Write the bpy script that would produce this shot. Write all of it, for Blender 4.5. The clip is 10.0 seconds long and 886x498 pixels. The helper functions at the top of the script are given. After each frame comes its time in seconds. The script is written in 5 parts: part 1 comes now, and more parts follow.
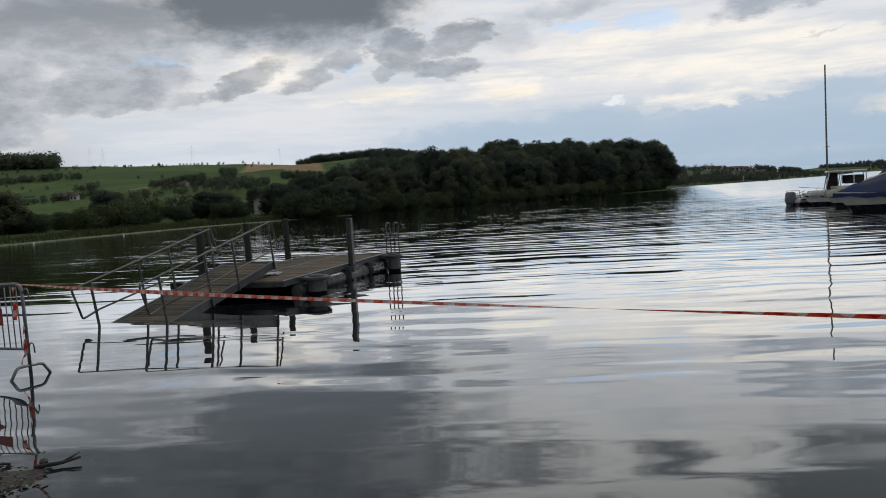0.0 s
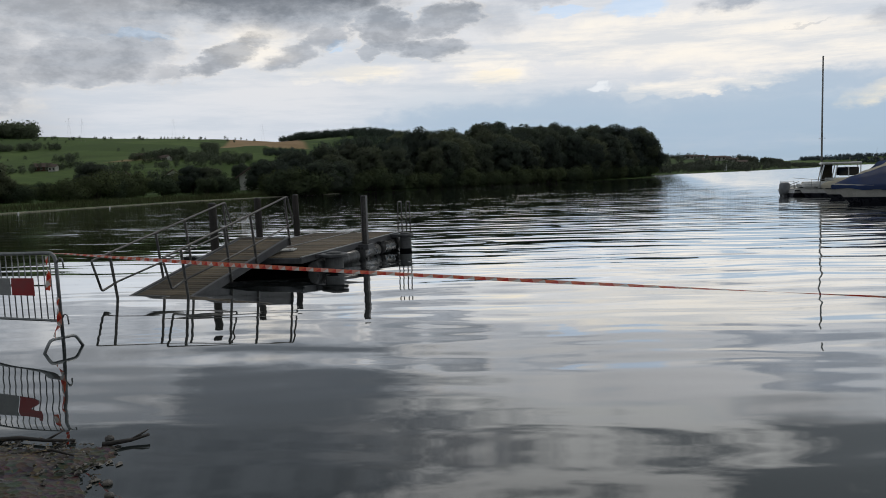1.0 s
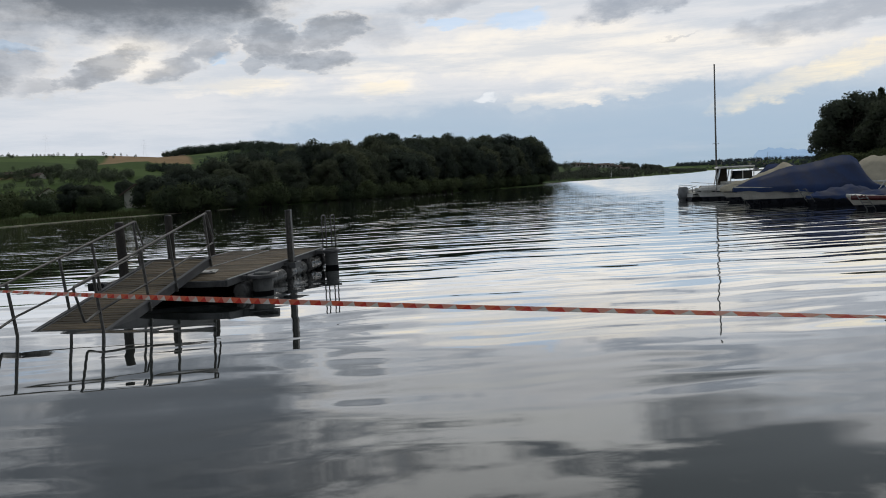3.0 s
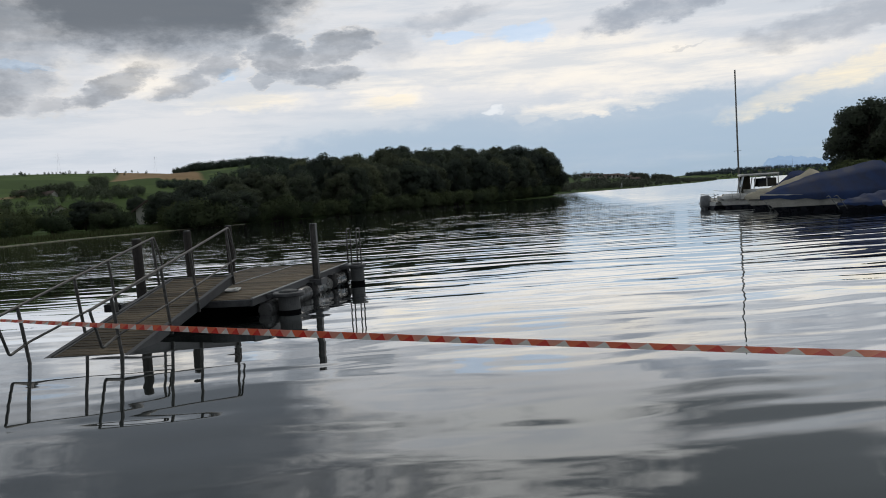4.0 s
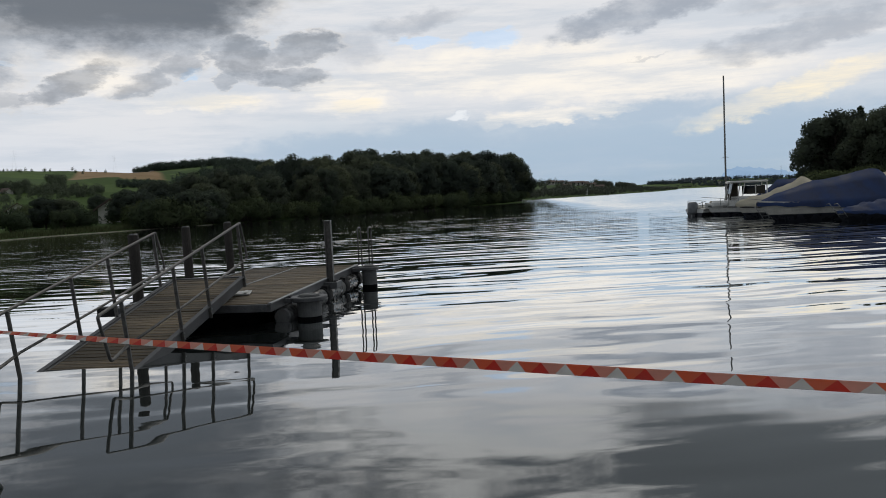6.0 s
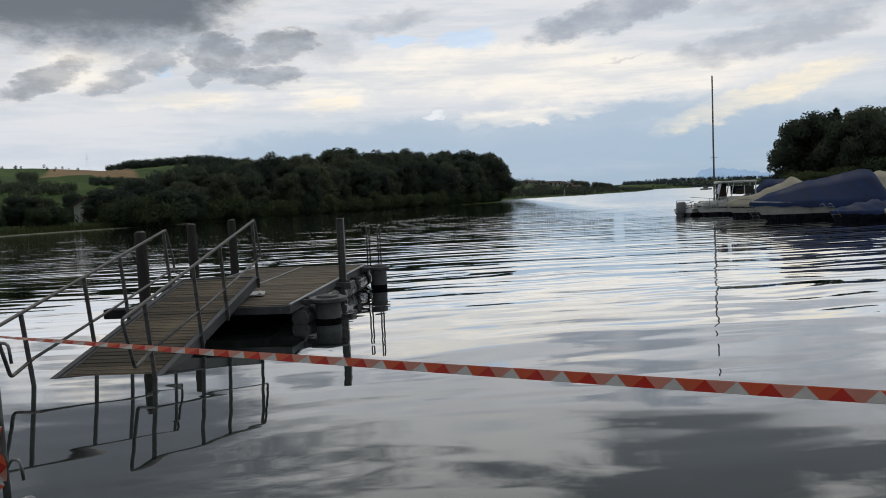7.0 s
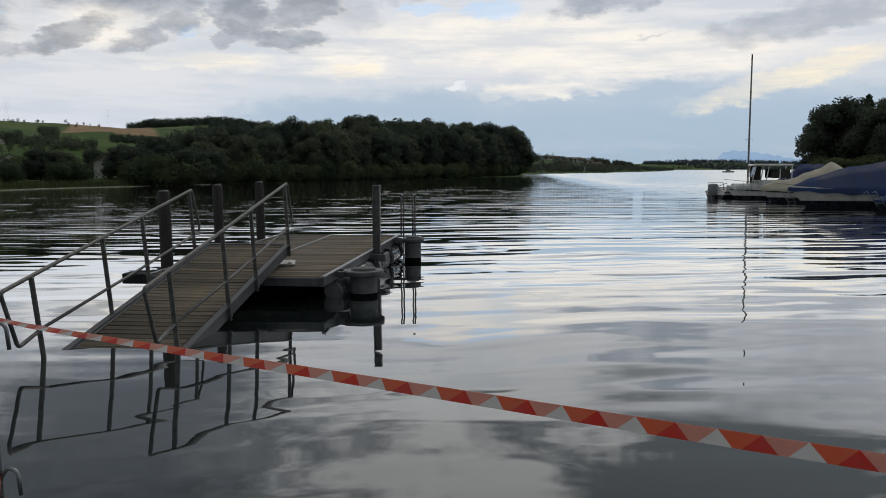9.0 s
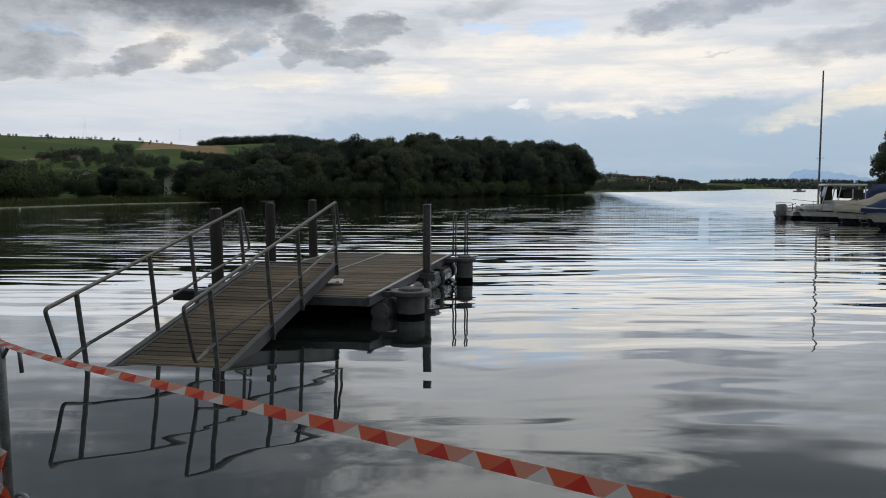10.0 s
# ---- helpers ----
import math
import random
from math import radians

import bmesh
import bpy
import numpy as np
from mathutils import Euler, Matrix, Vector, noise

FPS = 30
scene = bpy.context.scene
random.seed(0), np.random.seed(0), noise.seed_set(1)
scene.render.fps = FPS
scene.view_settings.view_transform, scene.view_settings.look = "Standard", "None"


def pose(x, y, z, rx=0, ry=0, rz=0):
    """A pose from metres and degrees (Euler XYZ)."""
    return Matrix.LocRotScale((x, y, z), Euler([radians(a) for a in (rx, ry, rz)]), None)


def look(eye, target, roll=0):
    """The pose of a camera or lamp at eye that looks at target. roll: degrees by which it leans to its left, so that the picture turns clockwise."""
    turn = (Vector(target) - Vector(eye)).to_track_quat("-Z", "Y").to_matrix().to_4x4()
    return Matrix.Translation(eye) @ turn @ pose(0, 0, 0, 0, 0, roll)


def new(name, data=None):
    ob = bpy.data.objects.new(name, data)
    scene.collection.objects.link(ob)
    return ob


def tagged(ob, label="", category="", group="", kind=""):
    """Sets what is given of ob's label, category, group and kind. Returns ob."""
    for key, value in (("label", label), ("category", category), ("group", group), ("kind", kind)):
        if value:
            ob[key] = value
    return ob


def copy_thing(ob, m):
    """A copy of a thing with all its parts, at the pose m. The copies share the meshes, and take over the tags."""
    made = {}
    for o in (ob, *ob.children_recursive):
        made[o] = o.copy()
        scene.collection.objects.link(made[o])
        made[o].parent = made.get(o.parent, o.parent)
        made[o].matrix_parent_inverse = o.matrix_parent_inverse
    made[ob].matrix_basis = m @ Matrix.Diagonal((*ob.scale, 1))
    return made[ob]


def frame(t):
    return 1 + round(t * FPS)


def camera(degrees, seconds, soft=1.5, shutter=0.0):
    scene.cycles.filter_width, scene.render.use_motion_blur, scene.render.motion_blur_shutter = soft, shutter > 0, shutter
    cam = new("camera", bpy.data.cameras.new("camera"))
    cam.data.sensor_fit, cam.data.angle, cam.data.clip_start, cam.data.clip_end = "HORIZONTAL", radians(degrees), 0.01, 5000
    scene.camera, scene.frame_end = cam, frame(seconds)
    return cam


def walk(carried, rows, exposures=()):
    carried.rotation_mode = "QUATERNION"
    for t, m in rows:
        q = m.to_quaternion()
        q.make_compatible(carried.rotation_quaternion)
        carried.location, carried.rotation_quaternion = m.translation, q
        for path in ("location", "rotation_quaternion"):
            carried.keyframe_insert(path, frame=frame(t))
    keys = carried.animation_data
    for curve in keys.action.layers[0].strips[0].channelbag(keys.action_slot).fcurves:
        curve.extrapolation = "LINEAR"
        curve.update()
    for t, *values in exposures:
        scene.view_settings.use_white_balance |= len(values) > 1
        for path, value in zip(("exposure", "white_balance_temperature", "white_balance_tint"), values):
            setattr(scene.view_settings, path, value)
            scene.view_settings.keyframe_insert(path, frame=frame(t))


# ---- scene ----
cam = camera(57.3, 10.0, soft=0.95)
PATH = [
    (0, (3.031, -0.267, 1.913), (2.523, 1.663, 1.781), -3.3),
    (0.5, (2.548, -0.217, 1.909), (2.037, 1.713, 1.777), -1.8),
    (1, (2.171, -0.223, 1.896), (1.708, 1.715, 1.717), -1.7),
    (1.5, (1.779, -0.057, 1.884), (1.383, 1.895, 1.704), -2.4),
    (2, (1.455, 0.148, 1.881), (1.183, 2.122, 1.711), -2.1),
    (2.5, (1.276, 0.375, 1.895), (1.07, 2.358, 1.728), -2.7),
    (4, (0.463, 1.636, 1.873), (0.237, 3.619, 1.744), -3.7),
    (4.5, (0.161, 2.037, 1.834), (-0.094, 4.018, 1.72), -3.6),
    (5, (-0.197, 2.373, 1.838), (-0.377, 4.361, 1.715), -3.3),
    (5.5, (-0.537, 2.708, 1.798), (-0.689, 4.698, 1.677), -2.8),
    (7, (-1.694, 3.485, 1.779), (-1.77, 5.479, 1.653), -2.5),
    (7.5, (-1.95, 3.697, 1.775), (-2.002, 5.692, 1.641), -2.1),
    (8, (-2.063, 3.964, 1.746), (-2.145, 5.954, 1.564), -1.3),
    (8.5, (-2.108, 4.211, 1.734), (-2.222, 6.199, 1.542), -0.4),
    (9, (-2.176, 4.459, 1.75), (-2.291, 6.446, 1.555), -0.1),
    (9.5, (-2.098, 4.566, 1.759), (-2.307, 6.546, 1.576), 0.2),
    (10, (-2.012, 4.657, 1.774), (-2.278, 6.634, 1.622), 0.2),
]
walk(cam, [(t, look(eye, target, roll)) for t, eye, target, roll in PATH])

# ---------------- world, sun, exposure ----------------
def lin(r, g, b):
    return tuple((c / 255 / 12.92) if c < 11 else ((c / 255 + 0.055) / 1.055) ** 2.4 for c in (r, g, b)) + (1.0,)


class Net:
    """Short hand for node trees."""

    def __init__(self, tree):
        self.t = tree
        tree.nodes.clear()

    def n(self, kind, ins=None, **props):
        node = self.t.nodes.new(kind)
        for k, v in props.items():
            setattr(node, k, v)
        for k, v in (ins or {}).items():
            self.set(node.inputs[k], v)
        return node

    def set(self, sock, v):
        if isinstance(v, bpy.types.NodeSocket):
            self.t.links.new(v, sock)
        else:
            sock.default_value = v

    def m(self, op, a, b=0.0, c=None, clamp=False):
        node = self.n("ShaderNodeMath", operation=op, use_clamp=clamp)
        self.set(node.inputs[0], a)
        self.set(node.inputs[1], b)
        if c is not None:
            self.set(node.inputs[2], c)
        return node.outputs[0]

    def ramp(self, v, a, b, lo=0.0, hi=1.0, smooth=True):
        node = self.n("ShaderNodeMapRange", interpolation_type="SMOOTHSTEP" if smooth else "LINEAR")
        for k, x in zip(range(5), (v, a, b, lo, hi)):
            self.set(node.inputs[k], x)
        return node.outputs[0]

    def mix(self, f, a, b, blend="MIX"):
        node = self.n("ShaderNodeMix", data_type="RGBA", blend_type=blend)
        self.set(node.inputs[0], f)
        self.set(node.inputs[6], a)
        self.set(node.inputs[7], b)
        return node.outputs[2]

    def noise(self, vec, scale, detail=4.0, rough=0.55, out=0, dims="3D"):
        node = self.n("ShaderNodeTexNoise", noise_dimensions=dims)
        if vec is not None:
            self.set(node.inputs["Vector"], vec)
        self.set(node.inputs["Scale"], scale)
        self.set(node.inputs["Detail"], detail)
        self.set(node.inputs["Roughness"], rough)
        return node.outputs[out]

    def map(self, vec, scale=(1, 1, 1), rot=(0, 0, 0), loc=(0, 0, 0)):
        node = self.n("ShaderNodeMapping")
        self.set(node.inputs["Vector"], vec)
        node.inputs["Scale"].default_value = scale
        node.inputs["Rotation"].default_value = rot
        node.inputs["Location"].default_value = loc
        return node.outputs[0]


SUN_AZ, SUN_EL = 18.0, 56.0   # degrees east of the y axis, above the horizon

world = bpy.data.worlds.new("overcast_evening")
scene.world = world
world.use_nodes = True
W = Net(world.node_tree)
sky = W.n("ShaderNodeTexSky", sky_type="NISHITA", sun_disc=False, sun_elevation=radians(SUN_EL), sun_rotation=radians(SUN_AZ))
sky_blue = W.mix(1.0, sky.outputs[0], (0.15, 0.15, 0.15, 1), "MULTIPLY")
way = W.n("ShaderNodeTexCoord").outputs["Generated"]
sep = W.n("ShaderNodeSeparateXYZ", {0: way})
az0 = W.m("MULTIPLY", W.m("ARCTAN2", sep.outputs[0], sep.outputs[1]), 57.2958)
el0 = W.m("MULTIPLY", W.m("ARCSINE", W.m("ABSOLUTE", sep.outputs[2])), 57.2958)
flat = W.n("ShaderNodeCombineXYZ", {0: az0, 1: W.m("MULTIPLY", el0, 2.0), 2: 5.37}).outputs[0]
# billowing edges: the cloud coordinates are stirred and their rims eaten away by noise
stir = W.n("ShaderNodeSeparateXYZ", {0: W.noise(flat, 0.5, 5.0, 0.6, out=1)})
az = W.m("ADD", az0, W.m("MULTIPLY", W.m("SUBTRACT", stir.outputs[0], 0.5), 3.2))
el = W.m("ADD", el0, W.m("MULTIPLY", W.m("SUBTRACT", stir.outputs[1], 0.5), 1.8))
eaten = W.m("SUBTRACT", W.noise(flat, 0.42, 7.0, 0.62), 0.5)


def cloud(a, e, wa, we, tilt=0.0, edge=0.5, ragged=2.2):
    """Soft patch of sky centred at azimuth a, elevation e."""
    da, de = W.m("SUBTRACT", az, a), W.m("SUBTRACT", el, e)
    de = W.m("SUBTRACT", de, W.m("MULTIPLY", da, tilt))
    q = W.m("ADD", W.m("POWER", W.m("ABSOLUTE", W.m("DIVIDE", da, wa)), 2.0), W.m("POWER", W.m("ABSOLUTE", W.m("DIVIDE", de, we)), 2.0))
    d = W.m("ADD", W.m("SUBTRACT", 1.0, q), W.m("MULTIPLY", eaten, ragged))
    return W.ramp(d, -edge, edge)


def union(patches):
    out = patches[0]
    for p in patches[1:]:
        out = W.m("MAXIMUM", out, p)
    return out


def times(k, v):
    return W.m("MULTIPLY", v, k)


fine = W.noise(flat, 0.35, 7.0, 0.62)
broad = W.noise(flat, 0.07, 4.0, 0.55)
bands = W.noise(W.map(flat, (0.40, 1.7, 1)), 0.22, 8.0, 0.64)
# high veil: blue-grey at the horizon over the open lake, whiter over the hills, cream above
low = W.mix(W.ramp(el0, 0.0, 5.0), lin(162, 182, 200), lin(180, 197, 212))
low = W.mix(W.ramp(az0, -9.0, -22.0), low, lin(212, 217, 225))
low = W.mix(W.ramp(az0, -34.0, -43.0), low, lin(176, 181, 188))
veil = W.mix(W.ramp(W.m("ADD", el0, W.m("MULTIPLY", broad, 4.0)), 5.0, 9.5), low, lin(222, 223, 226))
veil = W.mix(W.ramp(bands, 0.40, 0.64, 0.0, 0.55), veil, lin(190, 200, 212))
hazy = union([cloud(-12.0, 3.8, 6, 1.0, 0.03, 0.9), cloud(-4.0, 4.3, 5.5, 1.3, 0.03, 0.9), cloud(7.0, 3.2, 10, 2.1, 0.0, 0.9), cloud(19, 3.4, 8, 1.6, 0.05, 0.9), cloud(10, 5.2, 6, 0.8, 0.03, 0.9)])
veil = W.mix(times(0.7, hazy), veil, lin(166, 186, 206))
glow = union([cloud(-19.5, 7.2, 3.8, 0.6, 0.0, 0.95), cloud(-9.6, 6.8, 2.8, 0.7, 0.0, 0.95), cloud(2.0, 8.7, 10, 1.6, -0.02, 0.95), cloud(10.0, 7.6, 9, 1.4, 0.0, 0.95), cloud(4.4, 5.5, 4.6, 0.5, 0.02, 0.8), cloud(-0.1, 5.1, 0.9, 0.6, 0.0, 0.8), cloud(-26, 9.2, 2.6, 1.3, 0.0, 0.9), cloud(-10.5, 8.0, 3.0, 0.7, 0.0, 0.9)])
veil = W.mix(W.m("MULTIPLY", glow, W.ramp(bands, 0.36, 0.62, 0.95, 0.25)), veil, lin(250, 243, 232))
veil = W.mix(times(0.6, cloud(-2.2, 5.65, 0.8, 0.2, 0.1, 0.9, 1.6)), veil, lin(244, 246, 248))
warm = union([cloud(19.5, 5.8, 5.5, 0.75, 0.27, 0.9), times(0.6, cloud(-19.0, 7.2, 2.4, 0.35, 0.0, 0.9)), times(0.6, cloud(-9.2, 6.8, 1.5, 0.4, 0.0, 0.9))])
veil = W.mix(W.m("MULTIPLY", warm, W.ramp(bands, 0.36, 0.64, 0.9, 0.3)), veil, lin(255, 241, 212))
gap = union([cloud(-4.8, 10.8, 1.9, 0.38), cloud(0.0, 10.8, 2.2, 0.6), cloud(-20.2, 9.0, 0.7, 0.5), cloud(-33, 9.6, 2.0, 0.3)])
veil = W.mix(times(0.5, gap), veil, W.mix(0.5, sky_blue, lin(150, 188, 228)))
grey = union([cloud(10.5, 11.9, 5.5, 1.1, 0.17, 0.6), times(0.75, cloud(20.5, 9.4, 6.0, 1.1, 0.14, 0.7)), times(0.6, cloud(25, 12.0, 8, 1.8, 0.0, 0.8)), times(0.7, cloud(-5.0, 12.1, 3.0, 0.7, 0.15, 0.9)), times(0.4, cloud(10.6, 8.9, 1.2, 0.12, 0.1, 0.9)), times(0.5, cloud(-9.5, 10.6, 1.6, 1.2, 0.0, 0.9))])
veil = W.mix(W.m("MULTIPLY", grey, W.ramp(fine, 0.3, 0.6, 0.5, 0.9)), veil, lin(158, 166, 178))
dark = union([cloud(-24.6, 14.4, 9.6, 4.3, 0.0, 0.55, 0.9), cloud(-28, 19.0, 17, 5.4, 0.0, 0.6), cloud(-36, 22.0, 17, 8.0, 0.0, 0.7), times(0.8, cloud(-36.2, 8.0, 5.0, 1.5, 0.12, 0.8, 1.6)), times(0.8, cloud(-46.5, 8.0, 7.0, 4.0, 0.0, 0.9, 1.6)), times(0.75, cloud(-38, 11.8, 9.0, 2.6, 0.0, 0.9, 1.6))])
puffs = union([cloud(-27.9, 8.3, 2.8, 0.85, 0.46, 0.6), times(0.8, cloud(-23.2, 8.5, 1.9, 0.75, 0.32, 0.75, 3.0)), times(0.8, cloud(-21.0, 9.5, 1.6, 0.9, 0.2, 0.75, 3.0)), cloud(-17.0, 10.2, 1.9, 1.5, -0.1, 0.6), cloud(-13.8, 8.75, 2.2, 0.75, 0.0, 0.7), times(0.9, cloud(-12.8, 10.7, 2.7, 0.95, 0.1, 0.7, 2.8)), times(0.7, cloud(-18.3, 8.6, 0.7, 0.6, 0, 0.6)), times(0.6, cloud(-31.4, 7.2, 2.2, 0.5, 0.1, 0.8))])
dark = W.m("MAXIMUM", dark, times(0.8, puffs))
rim = W.m("MULTIPLY", W.ramp(dark, 0.0, 0.25), W.ramp(dark, 0.55, 0.25))
veil = W.mix(W.m("MULTIPLY", rim, W.ramp(fine, 0.35, 0.6, 0.1, 0.5)), veil, lin(242, 238, 233))
tone = W.mix(W.ramp(W.noise(flat, 0.6, 6.0, 0.6), 0.35, 0.65), lin(118, 126, 137), lin(158, 164, 173))
tone = W.mix(W.ramp(W.m("ADD", el0, times(3.0, eaten)), 10.4, 12.6), tone, lin(99, 106, 115))
tone = W.mix(W.ramp(el0, 15.0, 21.0), tone, W.mix(W.ramp(fine, 0.35, 0.65), lin(84, 91, 100), lin(112, 119, 128)))
veil = W.mix(W.m("MULTIPLY", dark, W.ramp(el0, 10.0, 13.0, 0.86, 0.94)), veil, tone)
# the overcast above: thin and bright ahead, thicker on both sides and behind
thin = W.m("SUBTRACT", W.noise(W.map(flat, (0.6, 1, 1)), 0.15, 7.0, 0.6), W.ramp(W.m("ABSOLUTE", W.m("ADD", az0, 5.0)), 6.0, 18.0, -0.05, 0.11))
above = W.mix(W.ramp(thin, 0.39, 0.60), lin(122, 128, 134), lin(238, 239, 239))
veil = W.mix(W.m("MULTIPLY", W.ramp(W.m("ADD", el0, W.m("MULTIPLY", W.m("SUBTRACT", broad, 0.5), 8.0)), 13.0, 17.0), W.m("SUBTRACT", 1.0, W.m("MULTIPLY", dark, 0.85))), veil, above)
veil = W.mix(W.ramp(sep.outputs[1], 0.45, -0.5), veil, W.mix(W.ramp(fine, 0.35, 0.65), lin(112, 117, 124), lin(142, 147, 153)))
W.n("ShaderNodeOutputWorld", {0: W.n("ShaderNodeBackground", {0: veil, 1: 1.05}).outputs[0]})

sun = new("sun", bpy.data.lights.new("sun", "SUN"))
sun.data.energy, sun.data.angle, sun.data.color = 0.45, radians(14), (1.0, 0.95, 0.87)
sd = Vector((math.sin(radians(SUN_AZ)) * math.cos(radians(SUN_EL)), math.cos(radians(SUN_AZ)) * math.cos(radians(SUN_EL)), math.sin(radians(SUN_EL))))
sun.rotation_euler = sd.to_track_quat("Z", "Y").to_euler()


# ---------------- materials ----------------
def material(name, col, rough=0.6, metal=0.0, dark=0.6, light=1.25, scale=6.0, grain=60.0, stretch=(1, 1, 1), bump=0.15, vary=0.0, spec=0.5):
    """Base colour with stains (scale) and grain; vary: difference between pieces."""
    mat = bpy.data.materials.new(name)
    mat.use_nodes = True
    N = Net(mat.node_tree)
    ob = N.map(N.n("ShaderNodeTexCoord").outputs["Object"], stretch)
    stain = N.noise(ob, scale, 5.0, 0.6)
    gr = N.noise(ob, grain, 3.0, 0.6)
    f = N.m("ADD", N.m("MULTIPLY", stain, 0.65), N.m("MULTIPLY", gr, 0.35))
    c = tuple(col) + (1.0,)
    lo, hi = tuple(v * dark for v in col) + (1.0,), tuple(min(v * light, 0.95) for v in col) + (1.0,)
    base = N.mix(N.ramp(f, 0.32, 0.68), lo, hi)
    if vary:
        rnd = N.n("ShaderNodeObjectInfo").outputs["Random"]
        base = N.mix(1.0, base, N.n("ShaderNodeCombineXYZ", {0: N.ramp(rnd, 0, 1, 1 - vary, 1 + vary, False), 1: N.ramp(rnd, 0, 1, 1 - vary, 1 + vary, False), 2: N.ramp(rnd, 0, 1, 1 - vary * 1.1, 1 + vary * 0.9, False)}).outputs[0], "MULTIPLY")
    bs = N.n("ShaderNodeBsdfPrincipled", {"Base Color": base, "Metallic": metal, "Roughness": N.ramp(stain, 0.3, 0.7, max(rough - 0.12, 0.03), min(rough + 0.12, 1)), "Specular IOR Level": spec})
    if bump:
        b = N.n("ShaderNodeBump", {"Strength": bump, "Distance": 0.01, "Height": f})
        N.set(bs.inputs["Normal"], b.outputs[0])
    N.n("ShaderNodeOutputMaterial", {0: bs.outputs[0]})
    return mat


def foliage(name, col, spread=0.5):
    mat = bpy.data.materials.new(name)
    mat.use_nodes = True
    N = Net(mat.node_tree)
    isl = N.n("ShaderNodeNewGeometry").outputs["Random Per Island"]
    obr = N.n("ShaderNodeObjectInfo").outputs["Random"]
    k = N.m("MULTIPLY", N.ramp(isl, 0, 1, 1 - spread, 1 + spread, False), N.ramp(obr, 0, 1, 0.8, 1.2, False))
    warm = N.mix(N.ramp(obr, 0, 1), tuple(col) + (1,), (col[0] * 1.15, col[1] * 1.05, col[2] * 0.85, 1))
    base = N.mix(1.0, warm, N.n("ShaderNodeCombineXYZ", {0: k, 1: k, 2: k}).outputs[0], "MULTIPLY")
    big = N.noise(N.n("ShaderNodeTexCoord").outputs["Object"], 0.7, 3.0)
    base = N.mix(N.ramp(big, 0.4, 0.7), base, N.mix(1.0, base, (1.16, 1.2, 1.05, 1), "MULTIPLY"))
    bs = N.n("ShaderNodeBsdfPrincipled", {"Base Color": base, "Roughness": 0.9, "Specular IOR Level": 0.0})
    glow = N.n("ShaderNodeBsdfTranslucent", {0: base})
    N.n("ShaderNodeOutputMaterial", {0: N.n("ShaderNodeMixShader", {0: 0.35, 1: bs.outputs[0], 2: glow.outputs[0]}).outputs[0]})
    return mat


M_PLANK = material("weathered_planks", (0.110, 0.085, 0.056), 0.75, dark=0.28, light=1.75, scale=1.6, grain=18, stretch=(1, 9, 9), bump=0.45, vary=0.5)
M_GALV = material("galvanised_steel", (0.30, 0.31, 0.31), 0.45, 0.75, dark=0.6, scale=9, grain=90, bump=0.05)
M_RAIL = material("dull_railing_steel", (0.17, 0.165, 0.155), 0.5, 0.6, dark=0.55, scale=12, grain=80, bump=0.06)
M_BEAM = material("grey_steel_beam", (0.12, 0.122, 0.125), 0.55, 0.4, dark=0.55, scale=5, grain=60, bump=0.08)
M_PILE = material("weathered_pile", (0.046, 0.041, 0.036), 0.85, dark=0.5, light=1.5, scale=2.5, grain=40, stretch=(5, 5, 0.7), bump=0.4)
M_PIPE = material("grey_plastic_float", (0.115, 0.115, 0.112), 0.26, dark=0.45, scale=4, grain=50, bump=0.05)
M_CONC = material("sleeve_grey", (0.118, 0.122, 0.12), 0.7, dark=0.6, scale=5, grain=70, bump=0.15)
M_RUBBER = material("black_rubber", (0.014, 0.014, 0.015), 0.85, scale=8, bump=0.05)
# near-black, so that boxes below the deck look like deep shade
M_DEEPBLACK = material("deep_matt_black", (0.006, 0.006, 0.007), 0.9, scale=8, bump=0.05, spec=0.08)
M_WHITEWOOD = material("pale_board", (0.55, 0.55, 0.53), 0.7, dark=0.8, scale=6, grain=60, bump=0.1)
M_GEL = material("white_gelcoat", (0.78, 0.78, 0.75), 0.3, dark=0.75, light=1.1, scale=1.5, grain=20, bump=0.01)
M_GELDIRT = material("cream_gelcoat", (0.66, 0.64, 0.58), 0.35, dark=0.7, light=1.1, scale=1.5, grain=20, bump=0.01)
M_NAVY = material("navy_boat_canvas", (0.018, 0.037, 0.105), 0.7, dark=0.6, light=1.4, scale=1.3, grain=30, bump=0.2, spec=0.3)
M_CREAM = material("cream_boat_canvas", (0.50, 0.46, 0.36), 0.8, dark=0.75, light=1.15, scale=1.2, grain=30, bump=0.2, spec=0.2)
M_REDHULL = material("maroon_hull_paint", (0.085, 0.014, 0.016), 0.3, dark=0.7, scale=2, bump=0.01)
M_DARKHULL = material("dark_hull_paint", (0.02, 0.022, 0.03), 0.3, dark=0.7, scale=2, bump=0.01)
M_ENGINE = material("grey_engine_cowl", (0.20, 0.21, 0.22), 0.4, dark=0.8, scale=3, bump=0.01)
M_WINDOW = material("dark_window_glass", (0.015, 0.018, 0.02), 0.08, dark=0.8, scale=1, bump=0.0)
M_ALU = material("grey_mast_aluminium", (0.22, 0.22, 0.21), 0.45, 0.5, dark=0.8, scale=4, bump=0.02)
M_SIGNRED = material("red_sign_board", (0.34, 0.012, 0.015), 0.5, dark=0.8, scale=6, bump=0.02)
M_SIGNGREY = material("grey_sign_board", (0.27, 0.27, 0.26), 0.5, dark=0.8, scale=6, bump=0.02)
M_BARK = material("bark", (0.07, 0.06, 0.045), 0.9, dark=0.5, light=1.4, scale=3, grain=30, stretch=(3, 3, 0.6), bump=0.4)
